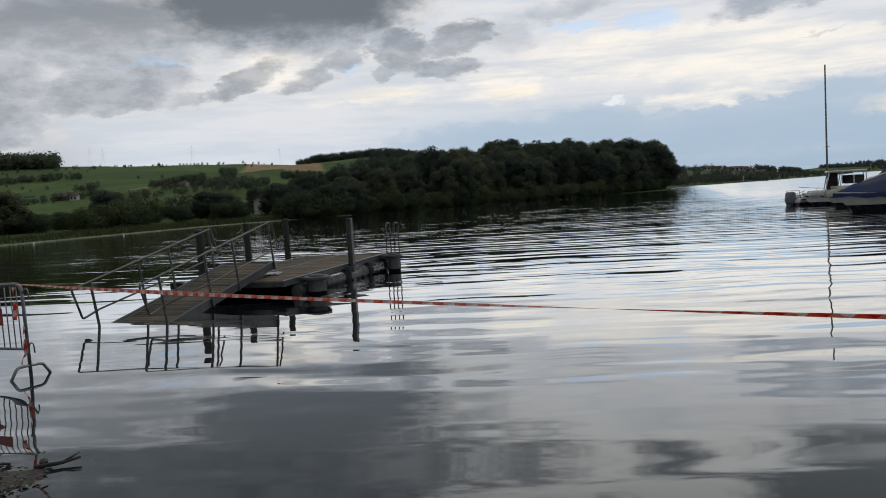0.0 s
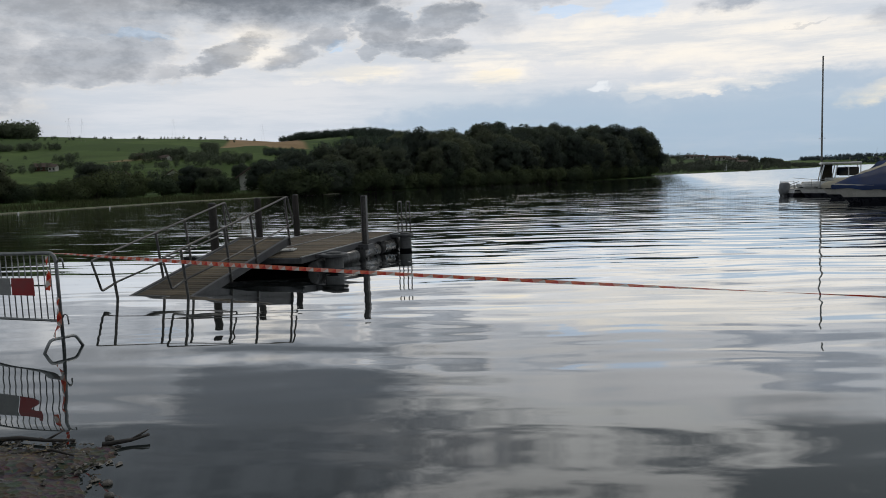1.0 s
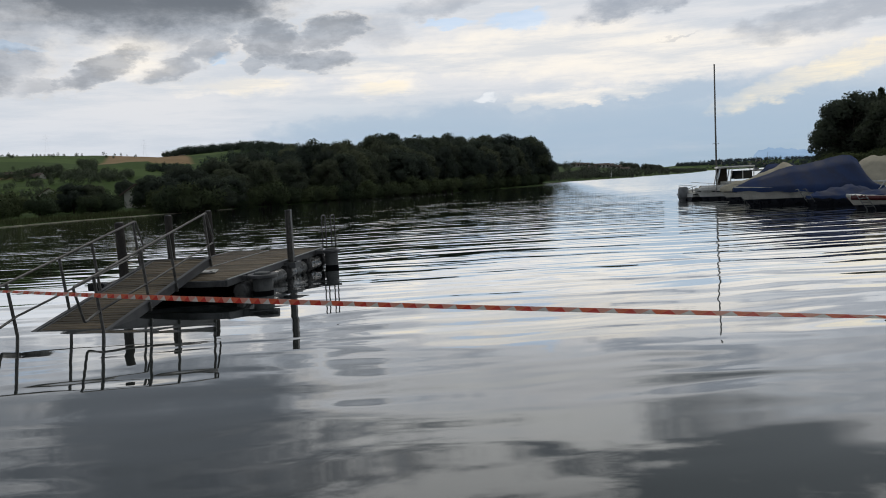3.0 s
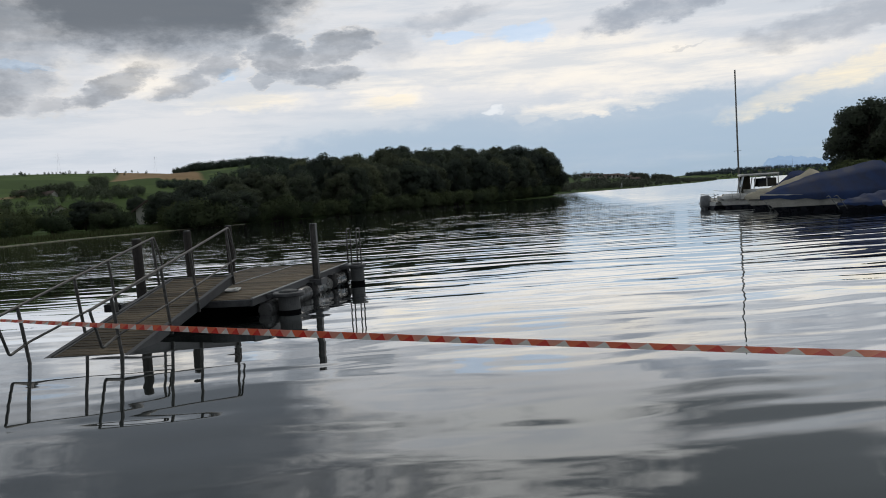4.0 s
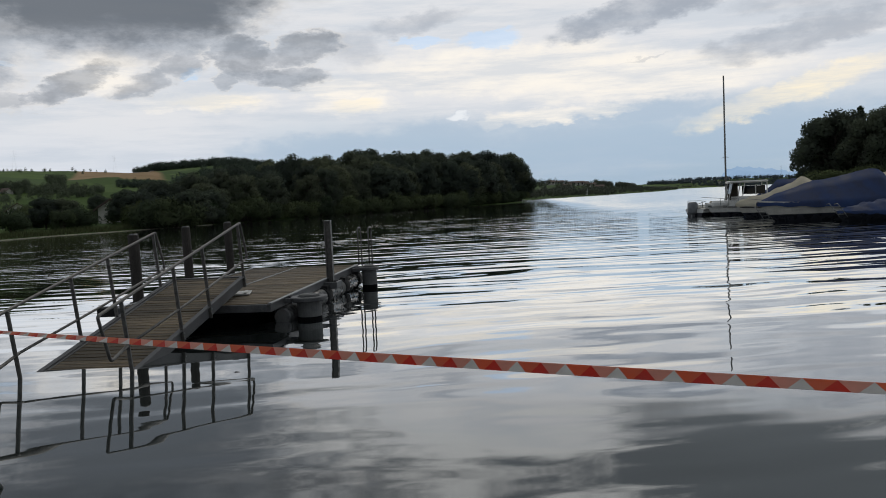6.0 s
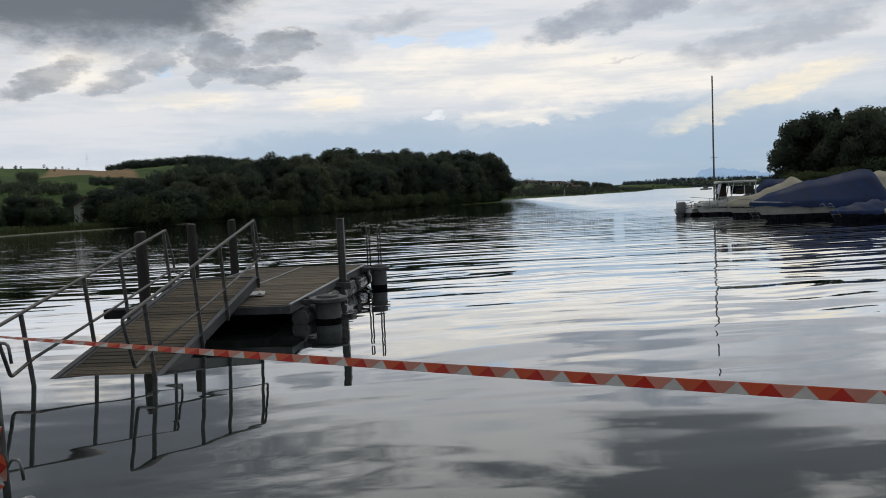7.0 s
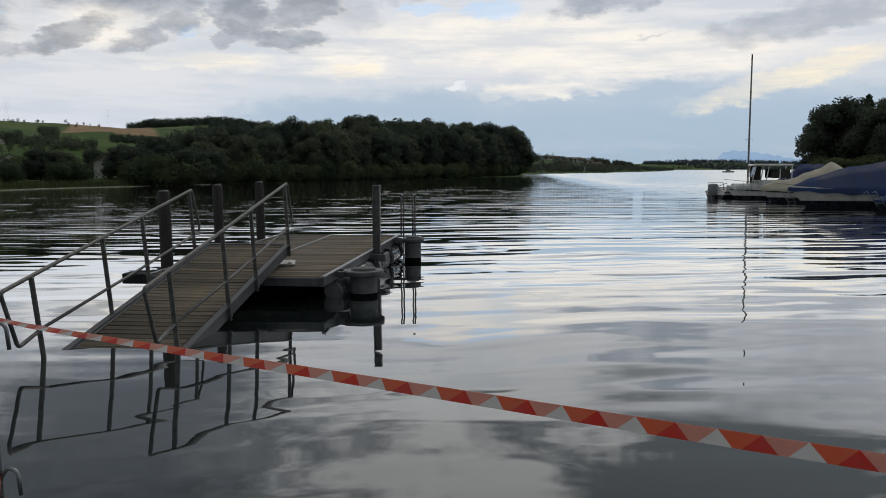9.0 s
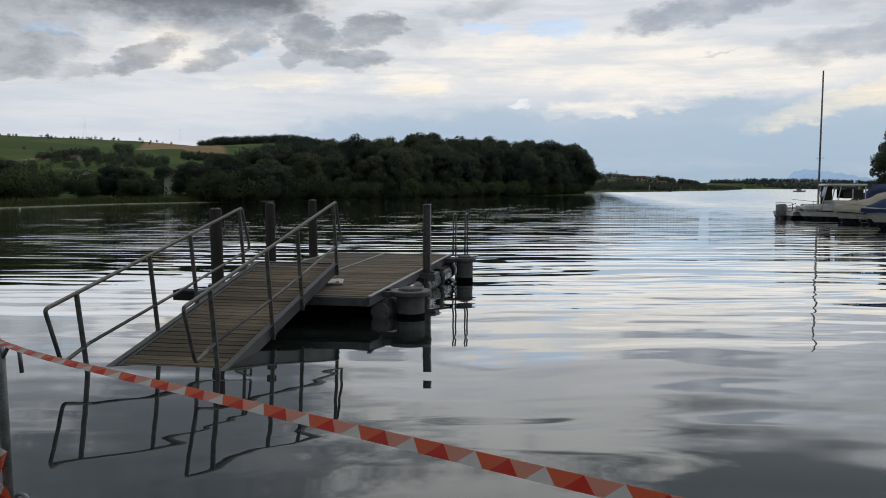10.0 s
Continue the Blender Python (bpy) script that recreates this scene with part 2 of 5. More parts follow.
M_WOOD = material("wet_driftwood", (0.035, 0.03, 0.025), 0.6, dark=0.5, light=1.6, scale=6, grain=50, bump=0.3)
M_STONE = material("wet_shore_stone", (0.07, 0.062, 0.052), 0.45, dark=0.4, light=1.9, scale=5, grain=40, bump=0.2, vary=0.3)
M_FLAKE = foliage("dead_leaf_flakes", (0.20, 0.17, 0.13), 0.8)
M_WALL = material("pale_render_wall", (0.62, 0.60, 0.55), 0.85, dark=0.85, light=1.08, scale=0.8, grain=8, bump=0.05)
M_BROWNWALL = material("brown_timber_wall", (0.10, 0.055, 0.035), 0.85, dark=0.7, scale=0.8, grain=8, bump=0.1)
M_ROOF = material("red_roof_tiles", (0.14, 0.10, 0.085), 0.85, dark=0.7, scale=1.0, grain=8, bump=0.2)
# pylon steel, its grey lightened to include haze over the ridge
M_PYLON = material("pylon_steel_hazed", (0.6, 0.62, 0.64), 0.6, 0.3, scale=1, bump=0)
M_BUOY = material("white_buoy_plastic", (0.7, 0.7, 0.68), 0.4, dark=0.85, scale=4, bump=0)
M_SAIL = material("white_sailcloth", (0.72, 0.72, 0.70), 0.8, dark=0.9, scale=1, bump=0)
M_LEAF = foliage("broad_leaves", (0.113, 0.139, 0.113), 0.06)
M_LEAFDARK = foliage("dark_leaves", (0.095, 0.118, 0.101), 0.06)
M_NEEDLE = foliage("needles", (0.054, 0.074, 0.054))
M_BUSH = foliage("willow_leaves", (0.092, 0.121, 0.079), 0.1)
M_WOODS = foliage("far_woods", (0.111, 0.142, 0.119), 0.06)
# far shore leaves, paled and blued to carry the haze of distance
M_FARWOODS = foliage("far_shore_haze_leaves", (0.105, 0.125, 0.120), 0.10)
M_PALESTRIP = foliage("pale_strip", (0.52, 0.50, 0.43), 0.25)
# leaf colour shifted to blue-grey in place of haze at the lake's far end
M_HAZEWOODS = foliage("haze_tinted_leaves", (0.135, 0.165, 0.190), 0.06)
M_REED = foliage("reeds", (0.105, 0.12, 0.062), 0.4)


def water_material():
    mat = bpy.data.materials.new("lake_water")
    mat.use_nodes = True
    N = Net(mat.node_tree)
    co = N.n("ShaderNodeTexCoord").outputs["Object"]
    co = N.map(co, (1, 1, 1), (0, 0, radians(-8)))
    warp = N.noise(co, 0.25, 2.0, out=1)
    wob = N.n("ShaderNodeVectorMath", {0: warp, 1: (0.5, 0.5, 0.5)}, operation="SUBTRACT").outputs[0]
    wob = N.n("ShaderNodeVectorMath", {0: wob, "Scale": 1.2}, operation="SCALE").outputs[0]
    co = N.n("ShaderNodeVectorMath", {0: co, 1: wob}, operation="ADD").outputs[0]
    drift = N.n("ShaderNodeVectorMath", {0: N.noise(co, 0.035, 2.0, out=1), 1: (0.5, 0.5, 0.5)}, operation="SUBTRACT").outputs[0]
    drift = N.n("ShaderNodeVectorMath", {0: drift, 1: (26.0, 2.5, 0)}, operation="MULTIPLY").outputs[0]
    co = N.n("ShaderNodeVectorMath", {0: co, 1: drift}, operation="ADD").outputs[0]
    here = N.n("ShaderNodeSeparateXYZ", {0: N.n("ShaderNodeTexCoord").outputs["Object"]})
    ripple = N.ramp(here.outputs[1], 10.0, 23.0, 0.28, 1.0)
    puff = N.ramp(N.noise(N.map(co, (0.16, 0.55, 1), (0, 0, 0), (4.0, 1.3, 0)), 1.0, 2.0), 0.53, 0.66, 0.0, 0.62)
    ripple = N.m("MAXIMUM", ripple, puff)
    shelter = N.m("MULTIPLY", N.ramp(here.outputs[0], -5.0, -16.0), N.ramp(here.outputs[1], 16.0, 26.0))
    reach = N.m("SQRT", N.m("ADD", N.m("POWER", here.outputs[0], 2.0), N.m("POWER", here.outputs[1], 2.0)))
    fade = N.ramp(reach, 60.0, 170.0, 1.0, 0.15)
    total = None
    # irregular chop: (across, along, slope across, slope along)
    for n, (kx, ky, sx, sy) in enumerate(((0.09, 0.45, 0.004, 0.009), (0.22, 1.0, 0.004, 0.009), (0.02, 0.15, 0.001, 0.006), (0.45, 2.1, 0.006, 0.017), (0.8, 4.2, 0.005, 0.014))):
        v = N.map(co, (kx, ky, 1), (0, 0, radians((-4, 3, 5, -2, 2)[n])), (3.1 * n, 7.7 * n, 1.7 * n))
        c = N.noise(v, 1.0, 1.5, 0.5, out=1)
        c = N.n("ShaderNodeVectorMath", {0: c, 1: (0.5, 0.5, 0.5)}, operation="SUBTRACT").outputs[0]
        c = N.n("ShaderNodeVectorMath", {0: c, 1: (sx * 4.5, sy * 4.5, 0)}, operation="MULTIPLY").outputs[0]
        if ky > 1.5:      # short ripples die out in the shallows
            c = N.n("ShaderNodeVectorMath", {0: c, "Scale": ripple}, operation="SCALE").outputs[0]
        total = c if total is None else N.n("ShaderNodeVectorMath", {0: total, 1: c}, operation="ADD").outputs[0]
    # lazy swell over the shallows, in patches
    c = N.n("ShaderNodeVectorMath", {0: N.noise(N.map(co, (0.17, 1.6, 1), (0, 0, radians(4)), (9.1, 2.2, 0)), 1.0, 1.0, 0.4, out=1), 1: (0.5, 0.5, 0.5)}, operation="SUBTRACT").outputs[0]
    c = N.n("ShaderNodeVectorMath", {0: c, 1: (0.008, 0.075, 0)}, operation="MULTIPLY").outputs[0]
    patch = N.ramp(N.noise(N.map(co, (0.14, 0.4, 1), (0, 0, 0), (1.7, 8.3, 0)), 1.0, 2.0), 0.42, 0.58, 0.15, 1.0)
    c = N.n("ShaderNodeVectorMath", {0: c, "Scale": N.m("MULTIPLY", patch, N.ramp(here.outputs[1], 15.0, 8.5))}, operation="SCALE").outputs[0]
    total = N.n("ShaderNodeVectorMath", {0: total, 1: c}, operation="ADD").outputs[0]
    # long-crested wavelets rolling in: (length, slope, heading)
    for n, (wave, slope, turn) in enumerate(((1.5, 0.015, -3), (0.92, 0.015, 4), (2.7, 0.008, 1), (0.55, 0.014, -6), (0.36, 0.012, 5))):
        v = N.n("ShaderNodeSeparateXYZ", {0: N.map(co, (1, 1, 1), (0, 0, radians(turn)))}).outputs[1]
        swing = N.m("SINE", N.m("MULTIPLY", v, 6.2832 / wave))
        gust = N.ramp(N.noise(N.map(co, (0.10, 0.33, 1), (0, 0, 0), (5.3 * n, 2.9 * n, 0.7 * n)), 1.0, 2.0), 0.34, 0.66, 0.75, 1.25)
        if wave > 0.8:      # long waves die in the lee of the bank, short ones live there
            gust = N.m("MULTIPLY", gust, N.ramp(shelter, 0.0, 1.0, 1.0, 0.3))
        if wave < 0.5:
            gust = N.m("MULTIPLY", gust, shelter)
        swing = N.m("MULTIPLY", N.m("MULTIPLY", swing, slope), N.m("MULTIPLY", N.m("MULTIPLY", gust, ripple), fade))
        total = N.n("ShaderNodeVectorMath", {0: total, 1: N.n("ShaderNodeCombineXYZ", {1: swing}).outputs[0]}, operation="ADD").outputs[0]
    raw_co = N.n("ShaderNodeTexCoord").outputs["Object"]
    at = N.n("ShaderNodeSeparateXYZ", {0: raw_co})
    # breaths of wind: calmer and livelier stretches, and a sheltered bay by the reeds
    calm = N.ramp(N.noise(N.map(raw_co, (0.03, 0.09, 1)), 1.0, 3.0), 0.38, 0.62, 0.85, 1.2)
    bay = N.m("MULTIPLY", N.ramp(at.outputs[0], 1.0, -6.0), N.ramp(at.outputs[1], 11.0, 19.0))
    # waves flatten out on the wide lake; short chop in the bay
    far = N.m("SQRT", N.m("ADD", N.m("POWER", at.outputs[0], 2.0), N.m("POWER", at.outputs[1], 2.0)))
    wide = N.m("MAXIMUM", N.ramp(far, 30.0, 130.0, 1.0, 0.5), N.m("MULTIPLY", bay, 0.62))
    open_lake = N.m("MULTIPLY", N.ramp(N.m("SUBTRACT", at.outputs[0], N.m("MULTIPLY", at.outputs[1], 0.030)), 3.0, 11.0), N.ramp(far, 28.0, 100.0))
    calm = N.m("MULTIPLY", calm, N.m("SUBTRACT", 1.0, N.m("MULTIPLY", open_lake, 0.35)))
    calm = N.m("MULTIPLY", calm, N.ramp(at.outputs[0], -9.0, -22.0, 1.0, 0.66))
    calm = N.m("MULTIPLY", N.m("MULTIPLY", calm, wide), N.m("ADD", 1.0, N.m("MULTIPLY", bay, N.ramp(far, 22.0, 60.0, 0.0, 0.5))))
    total = N.n("ShaderNodeVectorMath", {0: total, "Scale": calm}, operation="SCALE").outputs[0]
    # the wind-pushed faces lean towards the shore
    lean = N.m("SUBTRACT", N.m("ADD", N.m("MULTIPLY", bay, 0.013), N.m("MULTIPLY", N.m("MULTIPLY", bay, N.ramp(at.outputs[0], -7.0, -16.0)), N.ramp(far, 22.0, 40.0, 0.026, 0.004))), N.m("MULTIPLY", open_lake, 0.042))
    total = N.n("ShaderNodeVectorMath", {0: total, 1: N.n("ShaderNodeCombineXYZ", {1: lean}).outputs[0]}, operation="ADD").outputs[0]
    nrm = N.n("ShaderNodeVectorMath", {0: total, 1: (0, 0, 1)}, operation="ADD").outputs[0]
    nrm = N.n("ShaderNodeVectorMath", {0: nrm}, operation="NORMALIZE").outputs[0]
    deep = N.n("ShaderNodeBsdfDiffuse", {"Color": (0.018, 0.024, 0.023, 1)})
    mirror = N.n("ShaderNodeBsdfGlossy", {"Color": (0.96, 0.97, 0.97, 1), "Roughness": N.m("ADD", N.ramp(shelter, 0.0, 1.0, 0.015, 0.05), N.ramp(reach, 60.0, 260.0, 0.0, 0.07)), "Normal": nrm})
    fres = N.ramp(N.n("ShaderNodeFresnel", {"IOR": 1.333, "Normal": nrm}).outputs[0], 0.02, 0.495, 0.04, 0.97, False)
    N.n("ShaderNodeOutputMaterial", {0: N.n("ShaderNodeMixShader", {0: fres, 1: deep.outputs[0], 2: mirror.outputs[0]}).outputs[0]})
    return mat


def ground_material():
    mat = bpy.data.materials.new("land")
    mat.use_nodes = True
    N = Net(mat.node_tree)
    co = N.n("ShaderNodeTexCoord").outputs["Object"]
    sp = N.n("ShaderNodeSeparateXYZ", {0: co})
    x, y, z = sp.outputs
    cell = N.n("ShaderNodeTexVoronoi", {"Vector": N.map(co, (0.0045, 0.009, 0.0), (0, 0, 0.4)), "Scale": 1.0})
    tone = N.n("ShaderNodeSeparateColor", {0: cell.outputs["Color"]}).outputs[0]
    grass = N.mix(N.ramp(tone, 0.15, 0.85), (0.054, 0.098, 0.024, 1), (0.108, 0.168, 0.042, 1))
    blotch = N.noise(co, 0.03, 6.0, 0.6)
    grass = N.mix(N.ramp(blotch, 0.35, 0.7), grass, (0.066, 0.108, 0.028, 1))
    # ripe corn field below the ridge
    fx = N.m("SUBTRACT", N.m("ABSOLUTE", N.m("ADD", x, N.m("MULTIPLY", y, 0.476))), 40.0)
    fy = N.m("SUBTRACT", N.m("ABSOLUTE", N.m("SUBTRACT", y, 740.0)), 110.0)
    corn = N.ramp(N.m("MAXIMUM", fx, fy), 4.0, -4.0)
    sx = N.m("SUBTRACT", N.m("ABSOLUTE", N.m("ADD", x, 339.0)), 17.0)
    sy = N.m("SUBTRACT", N.m("ABSOLUTE", N.m("SUBTRACT", y, 512.0)), 16.0)
    corn = N.m("MAXIMUM", corn, N.m("MULTIPLY", N.ramp(N.m("MAXIMUM", sx, sy), 3.0, -3.0), 0.7))
    grass = N.mix(corn, grass, N.mix(N.ramp(blotch, 0.3, 0.7), (0.30, 0.20, 0.10, 1), (0.38, 0.26, 0.14, 1)))
    # gravel and silt near the waterside
    near = N.ramp(N.m("ADD", N.m("POWER", x, 2.0), N.m("POWER", y, 2.0)), 900.0, 300.0)
    pebble = N.n("ShaderNodeTexVoronoi", {"Vector": co, "Scale": 22.0})
    silt = N.mix(N.ramp(N.noise(co, 3.0, 6.0), 0.35, 0.65), (0.030, 0.024, 0.018, 1), (0.085, 0.07, 0.055, 1))
    silt = N.mix(0.5, silt, N.mix(1.0, pebble.outputs["Color"], (0.10, 0.088, 0.072, 1), "MULTIPLY"))
    base = N.mix(near, grass, silt)
    bs = N.n("ShaderNodeBsdfPrincipled", {"Base Color": base, "Roughness": N.ramp(near, 0, 1, 0.95, 0.5), "Specular IOR Level": 0.25})
    bp = N.n("ShaderNodeBump", {"Strength": 0.5, "Distance": 0.03, "Height": N.m("ADD", pebble.outputs["Distance"], N.noise(co, 9.0, 5.0))})
    N.set(bs.inputs["Normal"], bp.outputs[0])
    N.n("ShaderNodeOutputMaterial", {0: bs.outputs[0]})
    return mat


def tape_material():
    mat = bpy.data.materials.new("red_white_barrier_film")
    mat.use_nodes = True
    N = Net(mat.node_tree)
    uv = N.n("ShaderNodeSeparateXYZ", {0: N.n("ShaderNodeUVMap").outputs[0]})
    u, v = uv.outputs[0], uv.outputs[1]
    def stripe(a):
        return N.m("LESS_THAN", N.m("FRACT", N.m("DIVIDE", a, 0.165)), 0.5)
    s1, s2 = stripe(N.m("SUBTRACT", u, v)), stripe(N.m("ADD", N.m("ADD", u, v), 0.0825))
    c = N.mix(s2, (0.84, 0.83, 0.80, 1), (0.86, 0.46, 0.36, 1))
    c = N.mix(s1, c, N.mix(s2, (0.86, 0.22, 0.09, 1), (0.78, 0.06, 0.03, 1)))
    crease = N.noise(N.n("ShaderNodeTexCoord").outputs["UV"], 14.0, 4.0)
    c = N.mix(N.ramp(crease, 0.3, 0.7, 0.0, 0.15), c, (0.45, 0.35, 0.32, 1))
    bs = N.n("ShaderNodeBsdfPrincipled", {"Base Color": c, "Roughness": 0.35})
    tr = N.n("ShaderNodeBsdfTranslucent", {0: c})
    N.set(bs.inputs["Normal"], N.n("ShaderNodeBump", {"Strength": 0.2, "Distance": 0.01, "Height": crease}).outputs[0])
    sh = N.n("ShaderNodeMixShader", {0: 0.55, 1: bs.outputs[0], 2: tr.outputs[0]})
    N.n("ShaderNodeOutputMaterial", {0: sh.outputs[0]})
    return mat


M_WATER, M_GROUND, M_TAPE = water_material(), ground_material(), tape_material()


# ---------------- building helpers ----------------
def finish(name, bm, mat, smooth=False):
    me = bpy.data.meshes.new(name)
    bm.normal_update()
    bm.to_mesh(me)
    bm.free()
    me.materials.append(mat)
    if smooth:
        me.polygons.foreach_set("use_smooth", [True] * len(me.polygons))
    return me


def part(name, bm, mat, parent, label="", smooth=False):
    ob = new(name, finish(name, bm, mat, smooth))
    ob.parent = parent
    if label:
        tagged(ob, label)
    return ob


def raw(name, verts, faces, mat, parent=None, smooth=False):
    me = bpy.data.meshes.new(name)
    me.from_pydata(verts, [], faces)
    me.materials.append(mat)
    if smooth:
        me.polygons.foreach_set("use_smooth", [True] * len(me.polygons))
    me.update()
    ob = new(name, me)
    ob.parent = parent
    return ob


def thing(name, m, label, category, group=""):
    ob = new(name)
    ob.empty_display_size = 0.2
    ob.matrix_basis = m
    return tagged(ob, label, category, group)


def box(bm, cx, cy, cz, sx, sy, sz, m=None, bevel=0.0):
    """Box by centre and sizes, with chamfered edges."""
    got = bmesh.ops.create_cube(bm, size=1.0)["verts"]
    bmesh.ops.scale(bm, vec=(sx, sy, sz), verts=got)
    if bevel:
        edges = list({e for v in got for e in v.link_edges})
        got = [v for v in bmesh.ops.bevel(bm, geom=edges, offset=bevel, segments=1, affect="EDGES")["verts"]]
        got = list({v for v in got})
    bmesh.ops.translate(bm, vec=(cx, cy, cz), verts=got)
    if m is not None:
        bmesh.ops.transform(bm, matrix=m, verts=got)
    return bm


def tube(bm, pts, r, sides=10, taper=None, caps=True):
    """Round bar along points; taper: radius at the far end."""
    pts = [Vector(p) for p in pts]
    rings, up = [], None
    for i, p in enumerate(pts):
        d = (pts[min(i + 1, len(pts) - 1)] - pts[max(i - 1, 0)]).normalized()
        if up is None:
            up = d.orthogonal().normalized()
        up = (up - d * up.dot(d)).normalized()
        side = d.cross(up)
        k = r if taper is None else r + (taper - r) * i / (len(pts) - 1)
        rings.append([bm.verts.new(p + k * (math.cos(a) * up + math.sin(a) * side)) for a in (2 * math.pi * j / sides for j in range(sides))])
    for a, b in zip(rings, rings[1:]):
        for j in range(sides):
            bm.faces.new((a[j], a[(j + 1) % sides], b[(j + 1) % sides], b[j])).smooth = True
    if caps:
        bm.faces.new(rings[0][::-1])
        bm.faces.new(rings[-1])
    return bm


def lathe(bm, profile, sides=24, m=None):
    """Turned shape from (radius, height) pairs."""
    rings = []
    for r, z in profile:
        rings.append([bm.verts.new((max(r, 1e-4) * math.cos(2 * math.pi * j / sides), max(r, 1e-4) * math.sin(2 * math.pi * j / sides), z)) for j in range(sides)])
    for a, b in zip(rings, rings[1:]):
        for j in range(sides):
            bm.faces.new((a[j], a[(j + 1) % sides], b[(j + 1) % sides], b[j]))
    if m is not None:
        bmesh.ops.transform(bm, matrix=m, verts=[v for ring in rings for v in ring])
    return bm


def rounded(pts, r=0.08, n=5):
    """A path with its inner corners rounded."""
    pts = [Vector(p) for p in pts]
    out = [pts[0]]
    for a, b, c in zip(pts, pts[1:], pts[2:]):
        k = min(r, (a - b).length * 0.45, (c - b).length * 0.45)
        p, q = b + (a - b).normalized() * k, b + (c - b).normalized() * k
        out += [(1 - t) ** 2 * p + 2 * t * (1 - t) * b + t * t * q for t in (i / n for i in range(n + 1))]
    return out + [pts[-1]]


def loft(bm, sections, close=True):
    """Skin over a row of equal-length sections."""
    rows = [[bm.verts.new(p) for p in s] for s in sections]
    for a, b in zip(rows, rows[1:]):
        for j in range(len(a) - 1):
            bm.faces.new((a[j], a[j + 1], b[j + 1], b[j]))
    if close:
        bm.faces.new(rows[0])
        bm.faces.new(rows[-1][::-1])
    return bm


# ---------------- land and lake ----------------
LAKE = [(-44, 5), (-47, 40), (-46, 62), (-45, 80), (-40, 92), (-33, 112), (-12, 166), (4, 205), (8, 218), (8, 226), (2, 240), (-8, 285), (14, 330), (50, 410), (126, 640), (262, 1190), (415, 1960),
        (640, 2100), (760, 1950), (600, 1400), (300, 650), (150, 360), (84, 222), (62, 178), (50, 120), (39, 70), (34, 42), (20, 12), (7, 4.2), (3, 3.5), (0, 3.3), (-1.0, 3.7), (-1.5, 4.75),
        (-2.4, 4.8), (-3.2, 4.0), (-8, 3.4), (-20, 3)]
RIDGE = [(-1500, 500, 76), (-900, 700, 68), (-640, 800, 59), (-530, 825, 55), (-440, 835, 50), (-385, 838, 43), (-310, 840, 45), (-275, 835, 46), (-235, 830, 40), (-180, 810, 38), (-60, 760, 16),
         (10, 690, 10.5), (60, 690, 8), (95, 705, 6.0), (130, 770, 3.0), (190, 960, 2.0), (270, 1400, 4), (430, 2250, 15), (520, 2300, 21), (590, 2310, 19), (640, 2300, 20), (900, 2400, 17), (1500, 2300, 24)]


def shore_distance(px, py):
    """Distance to the lake's edge, below 0 on the lake."""
    best = np.full(px.shape, 1e9)
    inside = np.zeros(px.shape, bool)
    for (x0, y0), (x1, y1) in zip(LAKE, LAKE[1:] + LAKE[:1]):
        dx, dy = x1 - x0, y1 - y0
        t = np.clip(((px - x0) * dx + (py - y0) * dy) / (dx * dx + dy * dy), 0, 1)
        best = np.minimum(best, np.hypot(px - x0 - t * dx, py - y0 - t * dy))
        if y0 != y1:
            inside ^= ((y0 > py) != (y1 > py)) & (px < x0 + (py - y0) / (y1 - y0) * dx)
    return np.where(inside, -best, best)


def land_height(px, py):
    px, py = np.asarray(px, float), np.asarray(py, float)
    d = shore_distance(px, py)
    hill, top = np.full(px.shape, 1e9), np.zeros(px.shape)
    for (x0, y0, z0), (x1, y1, z1) in zip(RIDGE, RIDGE[1:]):
        dx, dy = x1 - x0, y1 - y0
        t = np.clip(((px - x0) * dx + (py - y0) * dy) / (dx * dx + dy * dy), 0, 1)
        r = np.hypot(px - x0 - t * dx, py - y0 - t * dy)
        top = np.where(r < hill, z0 + t * (z1 - z0), top)
        hill = np.minimum(hill, r)
    k = np.clip(1 - hill / 560, 0, 1)
    rise = top * (0.7 * k + 0.3 * k * k * (3 - 2 * k))
    rise = rise + k * np.clip(top / 40, 0.1, 1) * 1.3 * (np.sin(px / 70 + 0.6 * np.sin(py / 90)) + np.sin(py / 55 + px / 130))
    bank = 0.32 * (1 - np.exp(-np.maximum(d, 0) / 2.2)) + 1.2 * (1 - np.exp(-np.maximum(d, 0) / 60))
    fade = np.clip(d / 60, 0, 1)
    bed = -np.clip(-d * 0.09, 0, 3.0) - 0.02
    return np.where(d > 0, bank + rise * fade, bed)


def ground_z(x, y):
    return float(land_height(np.array([x]), np.array([y]))[0])


